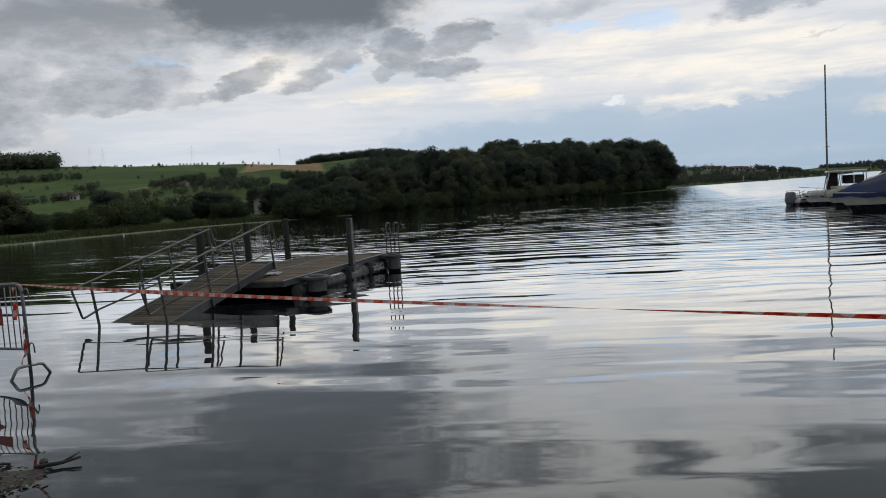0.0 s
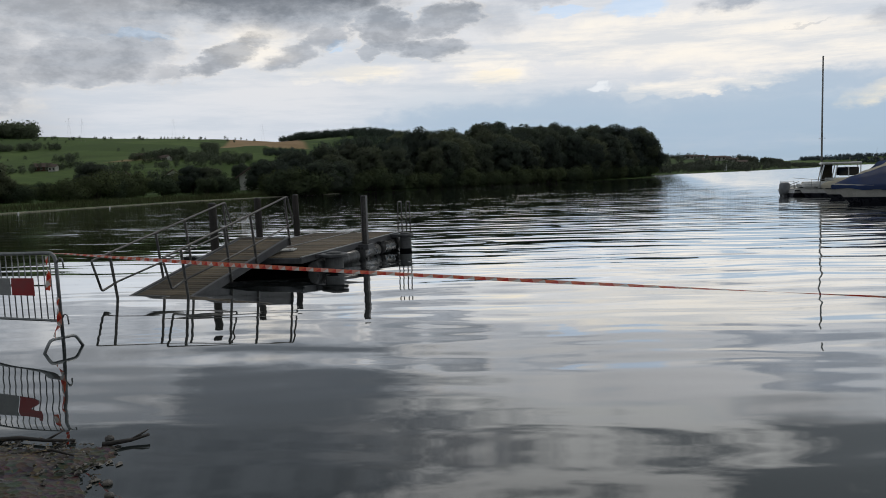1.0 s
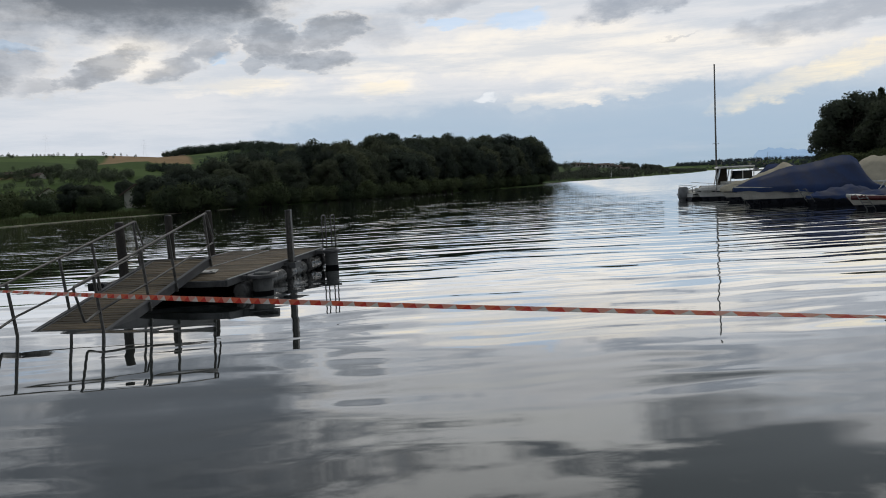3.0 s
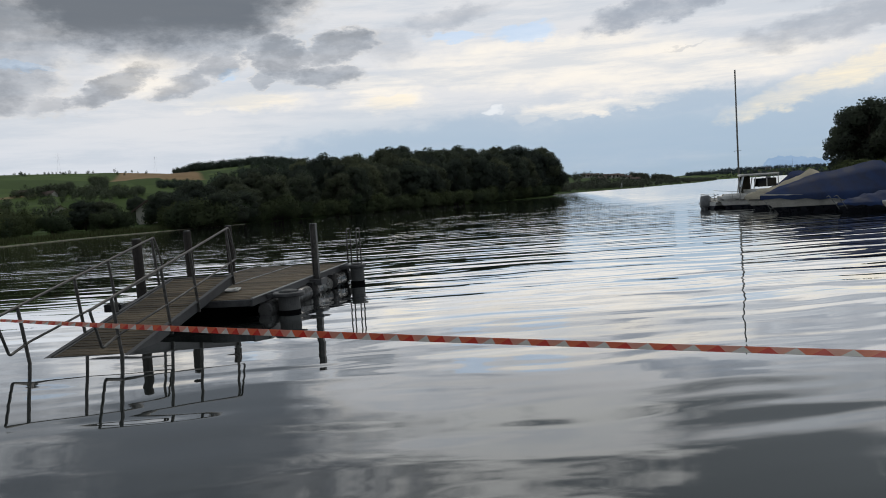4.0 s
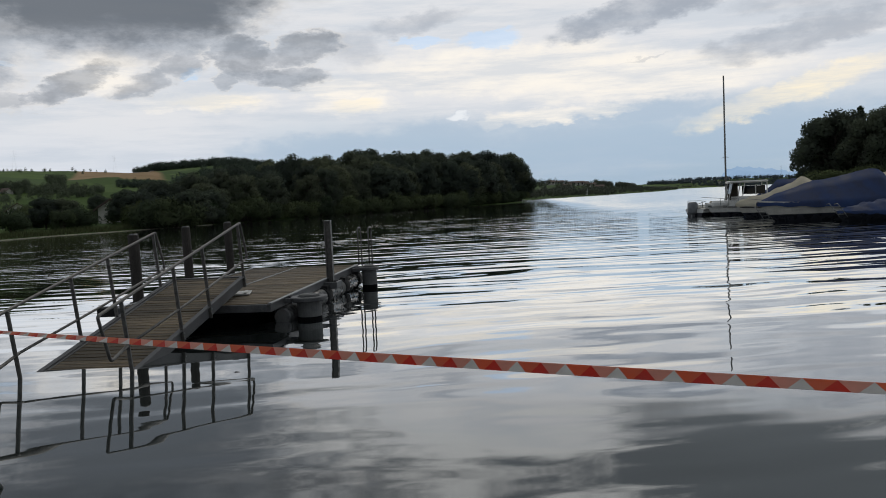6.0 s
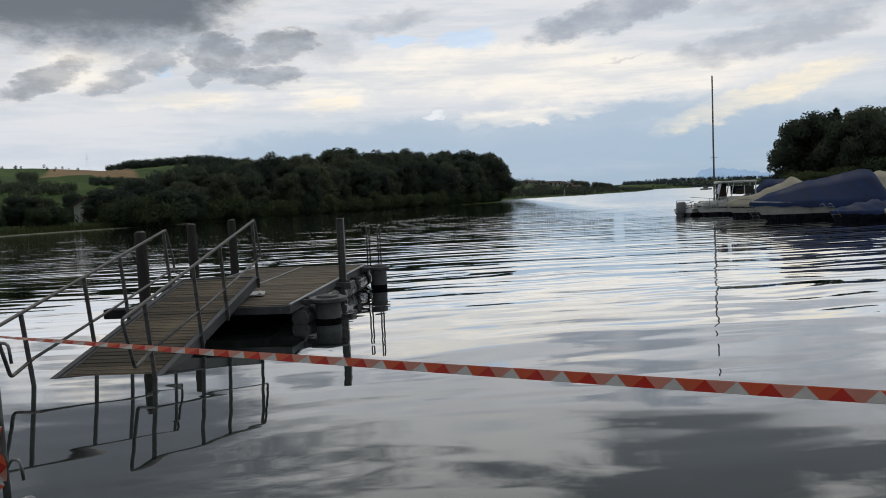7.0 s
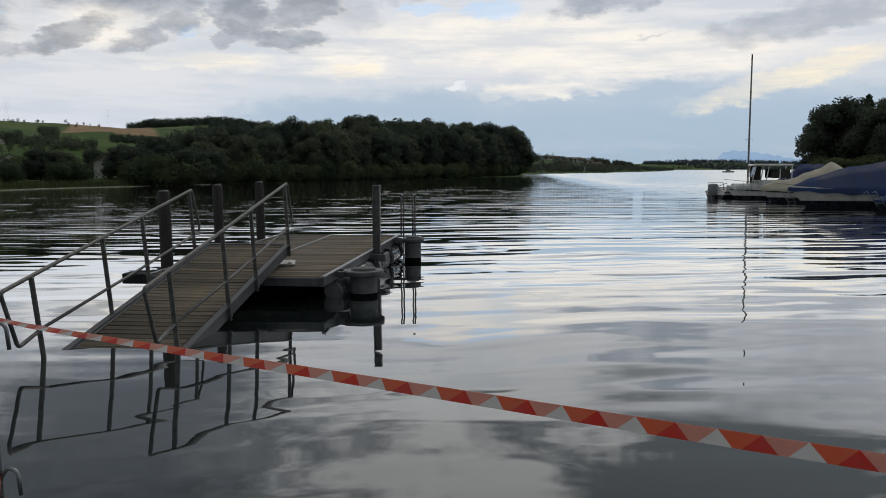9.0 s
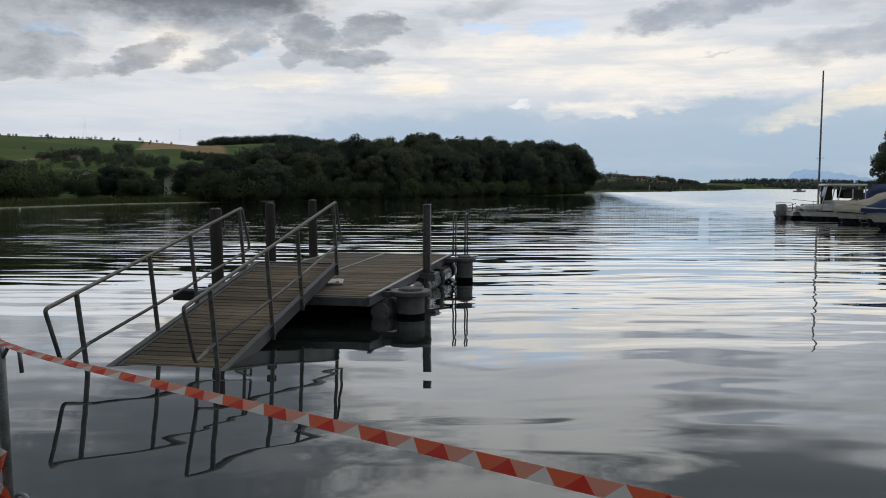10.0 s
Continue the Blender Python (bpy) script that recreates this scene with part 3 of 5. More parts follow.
def build_ground():
    na = 540
    radii = np.concatenate([[0.01], np.geomspace(0.5, 4900, 210)])
    a = np.linspace(0, 2 * np.pi, na, endpoint=False)
    R, A = np.meshgrid(radii, a, indexing="ij")
    X, Y = -1.0 + R * np.sin(A), 2.0 + R * np.cos(A)
    Z = land_height(X, Y)
    near = np.clip(1 - R / 14, 0, 1)
    Z = Z + near * 0.03 * (np.sin(X * 5.1 + np.sin(Y * 4)) * np.sin(Y * 6.3) + 0.5 * np.sin(X * 17) * np.sin(Y * 15 + X * 3))
    V = np.stack([X, Y, Z], -1).reshape(-1, 3)
    i = np.arange(len(radii) - 1)[:, None] * na
    j = np.arange(na)[None, :]
    k = (j + 1) % na
    F = np.stack([i + j, i + k, i + na + k, i + na + j], -1).reshape(-1, 4)
    F = F[:, ::-1]
    ob = raw("ground", V.tolist(), F.tolist(), M_GROUND, smooth=True)
    tagged(ob, "green farmland hills sloping down to a stony lake shore", "ground", kind="structure")


def build_water():
    n = 40
    s = np.concatenate([-np.geomspace(3500, 5, n), [0], np.geomspace(5, 3500, n)])
    X, Y = np.meshgrid(s, s, indexing="ij")
    V = np.stack([X, Y + 2, X * 0], -1).reshape(-1, 3)
    m = len(s)
    i, j = np.meshgrid(np.arange(m - 1), np.arange(m - 1), indexing="ij")
    F = np.stack([i * m + j, (i + 1) * m + j, (i + 1) * m + j + 1, i * m + j + 1], -1).reshape(-1, 4)
    ob = raw("water", V.tolist(), F.tolist(), M_WATER)
    tagged(ob, "calm grey lake water mirroring a cloudy sky", "lake", kind="structure")


build_ground()
build_water()


def build_mountain():
    """Mountain at the far end of the lake, its haze painted as a pale blue glow."""
    mat = bpy.data.materials.new("mountain_haze_glow")
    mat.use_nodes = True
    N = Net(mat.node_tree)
    # distance haze is put into this blue, which glows by itself
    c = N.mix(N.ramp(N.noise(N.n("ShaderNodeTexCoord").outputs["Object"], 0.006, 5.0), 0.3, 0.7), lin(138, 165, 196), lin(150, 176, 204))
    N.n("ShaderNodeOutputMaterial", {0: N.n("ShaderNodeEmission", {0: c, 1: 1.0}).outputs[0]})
    bm = bmesh.new()
    rows = []
    crest = [(14.85, 0.0), (15.05, 0.5), (15.3, 0.8), (15.63, 1.12), (16.3, 1.24), (17.0, 1.18), (18.3, 1.0), (19.7, 0.72), (22.0, 0.45), (26.0, 0.2)]
    for k in range(91):
        a = 14.85 + 11.15 * k / 90
        for (a0, e0), (a1, e1) in zip(crest, crest[1:]):
            if a0 <= a <= a1 + 1e-6:
                e = e0 + (e1 - e0) * (a - a0) / (a1 - a0)
        h = 4400 * math.tan(radians(e)) + (3 * math.sin(a * 9) + 2 * math.sin(a * 23)) * min(1, e * 2)
        x, y = 4400 * math.sin(radians(a)), 4400 * math.cos(radians(a))
        rows.append([(x, y, -5), (x * 1.03, y * 1.03, max(h, 0) * 0.72), (x * 1.05, y * 1.05, max(h, 0) * 1.05), (x * 1.1, y * 1.1, -5)])
    loft(bm, rows, False)
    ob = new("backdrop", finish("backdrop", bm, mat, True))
    tagged(ob, "pale blue mountain beyond the lake with painted haze", "mountain", kind="structure")


build_mountain()

# ---------------- gangway ----------------
GX, GY, SLOPE = -5.735, 12.17, 10.2     # centre line, where the deck dips under the water, rise in degrees
GW, G0, G1 = 1.17, -0.8, 3.78           # width, run below and above the waterline


def build_gangway():
    g = thing("gangway", pose(GX, GY, 0.0, SLOPE, 0, -1.2), "wooden gangway with steel handrails, foot sunk in the water", "gangway")
    for s in (-1, 1):
        bm = box(bmesh.new(), s * (GW / 2 - 0.03), (G0 + G1) / 2, -0.07, 0.06, G1 - G0, 0.16, bevel=0.006)
        box(bm, s * (GW / 2 + 0.0), (G0 + G1) / 2, 0.018, 0.07, G1 - G0, 0.02)
        part("side_beam", bm, M_BEAM, g, "grey steel side beam")
    for k in range(6):
        part("cross_beam", box(bmesh.new(), 0, G0 + 0.1 + k * (G1 - G0 - 0.2) / 5, -0.09, GW - 0.12, 0.05, 0.08), M_BEAM, g)
    bm = box(bmesh.new(), 0, G1 + 0.02, -0.03, GW - 0.02, 0.04, 0.1, bevel=0.005)
    part("end_plate", bm, M_BEAM, g)
    n = 40
    pitch = (G1 - G0) / n
    base = finish("plank", box(bmesh.new(), 0, 0, 0, GW - 0.13, pitch - 0.014, 0.035, bevel=0.005), M_PLANK)
    for k in range(n):
        p = new("plank", base)
        p.parent = g
        p.location = (random.uniform(-0.004, 0.004), G0 + (k + 0.5) * pitch, -0.012 + random.uniform(-0.003, 0.003))
        p.rotation_euler = (random.uniform(-0.008, 0.008), random.uniform(-0.004, 0.004), random.uniform(-0.004, 0.004))
    for s in (-1, 1):
        x = s * (GW / 2 + 0.02)
        end, back = (3.44, 0.14) if s < 0 else (3.90, 0.0)
        tip = (x, end + 0.12, 0.26)
        part("handrail", tube(bmesh.new(), rounded([(x, -0.25 - back, 0.36), (x, -0.68 - back, 0.33), (x, -0.80 - back, 0.885), (x, end, 0.885), (x, end + 0.15, 0.34), tip], 0.05), 0.019, 12), M_RAIL, g, "bent tubular steel handrail")
        part("knee_rail", tube(bmesh.new(), [(x, -0.25 - back, 0.36), (x, 1.6, 0.295), tip], 0.0165, 10), M_RAIL, g)
        for y in (-0.47, 0.88, 1.86, 3.35) if s < 0 else (-0.26, 1.19, 2.22, 3.78):
            low = -0.16 if s > 0 else -0.12
            post = part("post", box(bmesh.new(), x, y, (0.88 + low) / 2, 0.045, 0.026, 0.88 - low, bevel=0.004), M_RAIL, g)
            part("cap", box(bmesh.new(), x, y, 0.876, 0.055, 0.05, 0.012, bevel=0.004), M_RAIL, post)
            for z in (-0.02, -0.10):
                part("bolt", lathe(bmesh.new(), [(0.0, 0.012), (0.011, 0.012), (0.012, 0.0), (0.0, 0.0)], 6, Matrix.Translation((x + s * 0.023, y, z)) @ Matrix.Rotation(s * math.pi / 2, 4, "Y")), M_GALV, post)
    return g


gangway = build_gangway()

# ---------------- floating platform ----------------
PX, PY, PZ = -5.365, 17.74, 0.395        # middle of the deck
PW, PL = 2.42, 5.75
SLEEVE_X = PW / 2 + 0.36


def build_platform():
    g = thing("floating_platform", pose(PX, PY, PZ, 0.9, 0, -3.4), "low floating swim platform with grey weathered deck boards", "platform")
    for s in (-1, 1):
        bm = box(bmesh.new(), s * (PW / 2 - 0.03), 0, -0.06, 0.06, PL, 0.12, bevel=0.006)
        e = part("side_beam", bm, M_BEAM, g, "grey steel edge beam")
        part("edge_cap", box(bmesh.new(), s * (PW / 2 - 0.01), 0, 0.012, 0.055, PL, 0.018, bevel=0.003), M_GALV, e, "pale metal edge cap")
        bm = box(bmesh.new(), 0, s * (PL / 2 - 0.03), -0.06, PW - 0.12, 0.06, 0.115, bevel=0.006)
        part("end_beam", bm, M_BEAM, g, "grey steel edge beam")
    for k in range(5):
        part("cross_beam", box(bmesh.new(), 0, -2.2 + k * 1.1, -0.1, PW - 0.13, 0.08, 0.1), M_BEAM, g)
    n = 44
    pitch = (PL - 0.1) / n
    base = finish("plank", box(bmesh.new(), 0, 0, 0, PW - 0.13, pitch - 0.014, 0.035, bevel=0.005), M_PLANK)
    for k in range(n):
        p = new("plank", base)
        p.parent = g
        p.location = (random.uniform(-0.005, 0.005), -PL / 2 + 0.05 + (k + 0.5) * pitch, -0.006 + random.uniform(-0.003, 0.003))
        p.rotation_euler = (random.uniform(-0.006, 0.006), random.uniform(-0.003, 0.003), random.uniform(-0.003, 0.003))
    part("joint_strip", box(bmesh.new(), -0.12, 0.35, 0.018, 0.035, 4.6, 0.012, bevel=0.002), M_GALV, g, "pale metal strip along the deck")
    for x in (-1.19, 1.19):
        bm = bmesh.new()
        tube(bm, [(x, -PL / 2 + 0.55, -0.28), (x, -PL / 2 + 0.58, -0.28), (x, -PL / 2 + 0.60, -0.28)], 0.12, 22, taper=0.155)
        tube(bm, [(x, -PL / 2 + 0.60, -0.28), (x, PL / 2 - 0.05, -0.28)], 0.155, 22)
        f = part("float_pipe", bm, M_PIPE, g, "grey plastic float pipe")
        for y in (-1.3, 0.0, 1.35, 2.45):
            bm = bmesh.new()
            tube(bm, [(x, y - 0.16, -0.27), (x, y + 0.16, -0.27)], 0.164, 22)
            box(bm, x, y, -0.14, 0.26, 0.2, 0.1)
            part("saddle", bm, M_RUBBER, f, "black saddle strap")
    # float boxes added below the deck, blackened to give its shaded void
    for k in range(4):
        part("underdeck_box", box(bmesh.new(), -0.1, -PL / 2 + 1.25 + 1.28 * k, -0.345, 1.5, 1.22, 0.33, bevel=0.05), M_DEEPBLACK, g, "black float box added to fill the dark under the deck")
    # pile guides
    for x, y in ((-PW / 2 - 0.19, -1.64), (-PW / 2 - 0.16, 0.29), (-PW / 2 - 0.07, 2.09), (PW / 2 + 0.08, 0.25)):
        bm = bmesh.new()
        s = 1 if x > 0 else -1
        box(bm, x - s * 0.02, y - 0.17, -0.1, 0.34, 0.05, 0.12, bevel=0.005)
        box(bm, x - s * 0.02, y + 0.17, -0.1, 0.34, 0.05, 0.12, bevel=0.005)
        box(bm, x + s * 0.15, y, -0.1, 0.05, 0.39, 0.12, bevel=0.005)
        part("pile_guide", bm, M_BEAM, g, "steel guide frame round a pile")
    bm = box(bmesh.new(), -PW / 2 - 0.2, -2.62, -0.07, 0.46, 0.22, 0.14, bevel=0.012)
    part("outrigger_stub", bm, M_RUBBER, g, "dark beam end beside the gangway")
    # collars that hold the sleeves
    for y, r in ((-2.1, 0.285), (2.36, 0.215)):
        bm = bmesh.new()
        cx = SLEEVE_X
        lathe(bm, [(0.17, -0.035), (r - 0.012, -0.035), (r, -0.022), (r, 0.022), (r - 0.012, 0.035), (0.17, 0.035), (0.17, -0.035)], 32, Matrix.Translation((cx, y, -0.03)))
        part("collar", bm, M_BEAM, g, "round steel collar holding a sleeve")
        for dy in (-0.12, 0.12):
            part("bracket_arm", box(bmesh.new(), (PW / 2 + cx - r * 0.85) / 2, y + dy, -0.045, cx - r * 0.85 - PW / 2 + 0.02, 0.05, 0.08, bevel=0.004), M_BEAM, g)
    return g


platform = build_platform()
PM = platform.matrix_basis.copy()


def on_deck(x, y, z=0.0):
    return PM @ Vector((x, y, z))


def build_sleeve(y, r, label):
    p = on_deck(SLEEVE_X, y)
    g = thing("pile_sleeve", pose(p.x, p.y, 0), label, "sleeve", "pile sleeves")
    t = p.z + 0.02
    part("shell", lathe(bmesh.new(), [(0.0, -0.5), (r, -0.5), (r, t - 0.1), (r - 0.02, t), (r - 0.03, t), (r - 0.03, t - 0.25), (0.0, t - 0.25)], 28), M_CONC, g, smooth=False)
    # black ring round the sleeve's foot, just above the water
    part("waterline_band", lathe(bmesh.new(), [(r + 0.004, -0.3), (r + 0.004, 0.05 + 0.3 * (0.19 - r)), (r - 0.01, 0.07)], 28), M_DEEPBLACK, g, "black band at the waterline")
    part("cap", lathe(bmesh.new(), [(0.0, t + 0.03), (r * 0.45, t + 0.028), (r * 0.8, t + 0.012), (r * 0.82, t - 0.03), (0.0, t - 0.03)], 28), M_CONC, g, "low domed cap")


build_sleeve(-2.1, 0.19, "round grey sleeve held by a collar on the platform")
build_sleeve(2.36, 0.155, "round grey sleeve at the platform's far corner")


def build_pile(x, y, top, r, label, mat):
    """Driven pile with a flat worn head."""
    g = thing("mooring_pile", pose(x, y, 0), label, "pile", "mooring piles")
    bm = bmesh.new()
    prof = [(r * 1.03, -2.2), (r * 1.02, 0.3), (r, top - 0.012), (r * 0.95, top), (0.0, top + 0.004)]
    lathe(bm, prof, 14)
    for v in bm.verts:
        v.co.x += 0.012 * math.sin(7 * v.co.z + 3 * v.co.y)
        v.co.y += 0.010 * math.sin(5 * v.co.z + 4 * v.co.x)
    part("shaft", bm, mat, g)
    part("head", lathe(bmesh.new(), [(0.0, top + 0.022), (r * 0.6, top + 0.02), (r * 0.8, top + 0.004), (r * 0.8, top - 0.02), (0.0, top - 0.02)], 14), M_BEAM, g, "grey worn pile head")


build_pile(-6.91, 16.02, 1.44, 0.088, "round weathered mooring pile beside the gangway", M_PILE)
build_pile(-6.77, 17.95, 1.49, 0.082, "round weathered mooring pile beside the platform", M_PILE)
build_pile(-6.57, 19.75, 1.51, 0.082, "round weathered mooring pile behind the platform", M_PILE)


def build_post():
    g = thing("steel_post", pose(-4.085, 18.05, 0, 0, 0, 0), "upright grey steel post at the platform's edge", "post")
    bm = bmesh.new()
    box(bm, -0.055, 0, -0.4, 0.014, 0.13, 3.76, bevel=0.002)
    box(bm, 0.055, 0, -0.4, 0.014, 0.13, 3.76, bevel=0.002)
    box(bm, 0, 0, -0.4, 0.10, 0.012, 3.76)
    part("profile", bm, M_RAIL, g)
    part("head_plate", box(bmesh.new(), 0, 0, 1.486, 0.13, 0.135, 0.012, bevel=0.002), M_GALV, g)


build_post()


def build_ladder():
    p = on_deck(PW / 2 + 0.19, 2.8)
    g = thing("swim_ladder", pose(p.x, p.y, p.z, 0, 0, -2), "thin steel swim ladder standing at the platform's corner", "ladder")
    for s in (-1, 1):
        part("rail", tube(bmesh.new(), rounded([(0.02 + s * 0.115, -0.25, 0.02), (0.02 + s * 0.115, -0.22, 0.82), (0.02 + s * 0.115, 0.08, 0.82), (0.02 + s * 0.115, 0.1, -0.9)], 0.07), 0.016, 8), M_RAIL, g)
    for z in (-0.2, -0.45, -0.7):
        part("rung", tube(bmesh.new(), [(-0.095, 0.1, z), (0.135, 0.1, z)], 0.013, 8), M_RAIL, g)


build_ladder()
p = on_deck(0.30, -1.72, 0.026)
b = thing("loose_board", pose(p.x, p.y, p.z, 1.3, 0, 12), "short pale board lying at the gangway's end", "board")
bm = box(bmesh.new(), 0, 0, 0.012, 0.34, 0.42, 0.024, bevel=0.004)
part("board", bm, M_WHITEWOOD, b)
part("cleat", box(bmesh.new(), 0.1, -0.05, 0.035, 0.05, 0.3, 0.02, bevel=0.003), M_WHITEWOOD, b)

# ---------------- crowd barrier and tape ----------------
BX, BY, BYAW = -4.38, 7.88, 164.0


def build_barrier():
    """Local x runs from the hooked end along the panel."""
    g = thing("crowd_barrier", pose(BX, BY, 0.05, 0, 2.0, BYAW), "galvanised crowd barrier standing in shallow water", "barrier")
    L, top, low = 2.3, 1.09, 0.29
    part("frame", tube(bmesh.new(), rounded([(0, 0, -0.12), (0, 0, top), (L, 0, top), (L, 0, -0.12)], 0.13, 7), 0.021, 12), M_GALV, g, "bent tubular frame")
    part("lower_rail", tube(bmesh.new(), [(0, 0, low), (L, 0, low)], 0.017, 10), M_GALV, g)
    base = finish("bar", tube(bmesh.new(), [(0, 0, low), (0, 0, top)], 0.0075, 8), M_GALV)
    n = 19
    for k in range(1, n):
        o = new("bar", base)
        o.parent = g
        o.location.x = L * k / n
    for x in (0.0, L):
        bm = tube(bmesh.new(), rounded([(x, -0.27, -0.08), (x, -0.165, 0.09), (x, 0.165, 0.09), (x, 0.27, -0.08)], 0.05), 0.018, 10)
        part("foot", bm, M_GALV, g, "bent tubular foot")
    for z in (0.97, 0.31):
        part("hook", tube(bmesh.new(), rounded([(-0.015, 0, z), (-0.06, 0, z + 0.06), (-0.12, 0, z + 0.05), (-0.13, 0, z - 0.06)], 0.03), 0.009, 8), M_GALV, g)
    part("sign_board", box(bmesh.new(), 0.63, 0.03, 0.69, 0.44, 0.006, 0.21, bevel=0.001), M_SIGNRED, g, "dark red sign board")
    part("sign_board", box(bmesh.new(), 1.10, 0.03, 0.69, 0.46, 0.006, 0.21, bevel=0.001), M_SIGNGREY, g, "grey sign board")


build_barrier()


def ribbon(bm, pts, normals, width):
    """Thin double film with a running length for its stripes."""
    uv = bm.loops.layers.uv.new("UVMap")
    run, prev = 0.0, None
    for off in (0.0004, -0.0004):
        rows, run = [], 0.0
        for i, (p, n) in enumerate(zip(pts, normals)):
            d = (pts[min(i + 1, len(pts) - 1)] - pts[max(i - 1, 0)]).normalized()
            w = d.cross(n).normalized() * width / 2
            if i:
                run += (p - pts[i - 1]).length
            rows.append((bm.verts.new(p - w + n * off), bm.verts.new(p + w + n * off), run))
        for a, b in zip(rows, rows[1:]):
            f = bm.faces.new((a[0], b[0], b[1], a[1]))
            f.smooth = True
            for loop, (u, v) in zip(f.loops, ((a[2], 0), (b[2], 0), (b[2], width), (a[2], width))):
                loop[uv].uv = (u, v)
    return bm


# how the tape turns about its length: (metres along, degrees)
TWIST = [(0.32, 87), (1.95, 68), (2.9, 43), (3.9, 24), (4.65, 20), (5.3, 44), (6.4, 57), (7.15, 65), (7.7, 72), (8.15, 82), (8.7, 96), (9.87, 132), (10.7, 140)]


def build_tape():
    start, d = Vector((-4.75, 7.75, 0)), Vector((0.866, -0.5, 0))
    tie = Vector((BX - 0.06, BY - 0.02, 1.13))
    pts, nor = [], []
    n = 260
    for k in range(n + 1):
        s = 0.32 + 10.38 * k / n
        p = start + d * s + Vector((0, 0, 1.1877 + 0.0091 * s + 0.0013 * s * s))
        p = p.lerp(tie + d * (s - 0.32), max(0, 1 - (s - 0.32) / 1.1) ** 2)
        pts.append(p)
        a = radians(float(np.interp(s, [q[0] for q in TWIST], [q[1] for q in TWIST])) + 3 * math.sin(s * 2.3))
        nor.append((Vector((-0.5, -0.866, 0)) * math.cos(a) + Vector((0, 0, 1)) * math.sin(a)).normalized())
    g = thing("barrier_tape", Matrix.Identity(4), "red and white striped barrier tape stretched across the shore", "barrier tape")
    part("film", ribbon(bmesh.new(), pts, nor, 0.033), M_TAPE, g)
    # loops and loose ends tied to the barrier
    B = pose(BX, BY, 0, 0, 0, BYAW)
    for pth in ([(0.16, 0.03, 1.1), (0.15, 0.04, 0.98), (0.13, 0.035, 0.86), (0.15, 0.05, 0.7)], [(0.0, 0.03, 0.62), (0.03, 0.035, 0.5), (0.0, 0.03, 0.4), (0.01, 0.03, 0.3)], [(0.0, 0.03, 0.3), (0.07, 0.04, 0.24), (0.09, 0.05, 0.15)]):
        ps = rounded([B @ Vector(q) for q in pth], 0.05, 4)
        ns = [(B.to_3x3() @ Vector((math.sin(i * 0.5) * 0.7, 1, 0.2))).normalized() for i in range(len(ps))]
        part("tied_end", ribbon(bmesh.new(), ps, ns, 0.058), M_TAPE, g, "crumpled loose tape end")
    e = pts[-1]
    z0 = ground_z(e.x, e.y)
    st = thing("stake", pose(e.x, e.y, z0), "wooden stake holding the barrier tape", "stake")
    part("shaft", tube(bmesh.new(), [(0, 0, -0.3), (0.005, 0, 0.7), (0, 0.004, e.z - z0 + 0.12)], 0.028, 8), M_BARK, st)


build_tape()

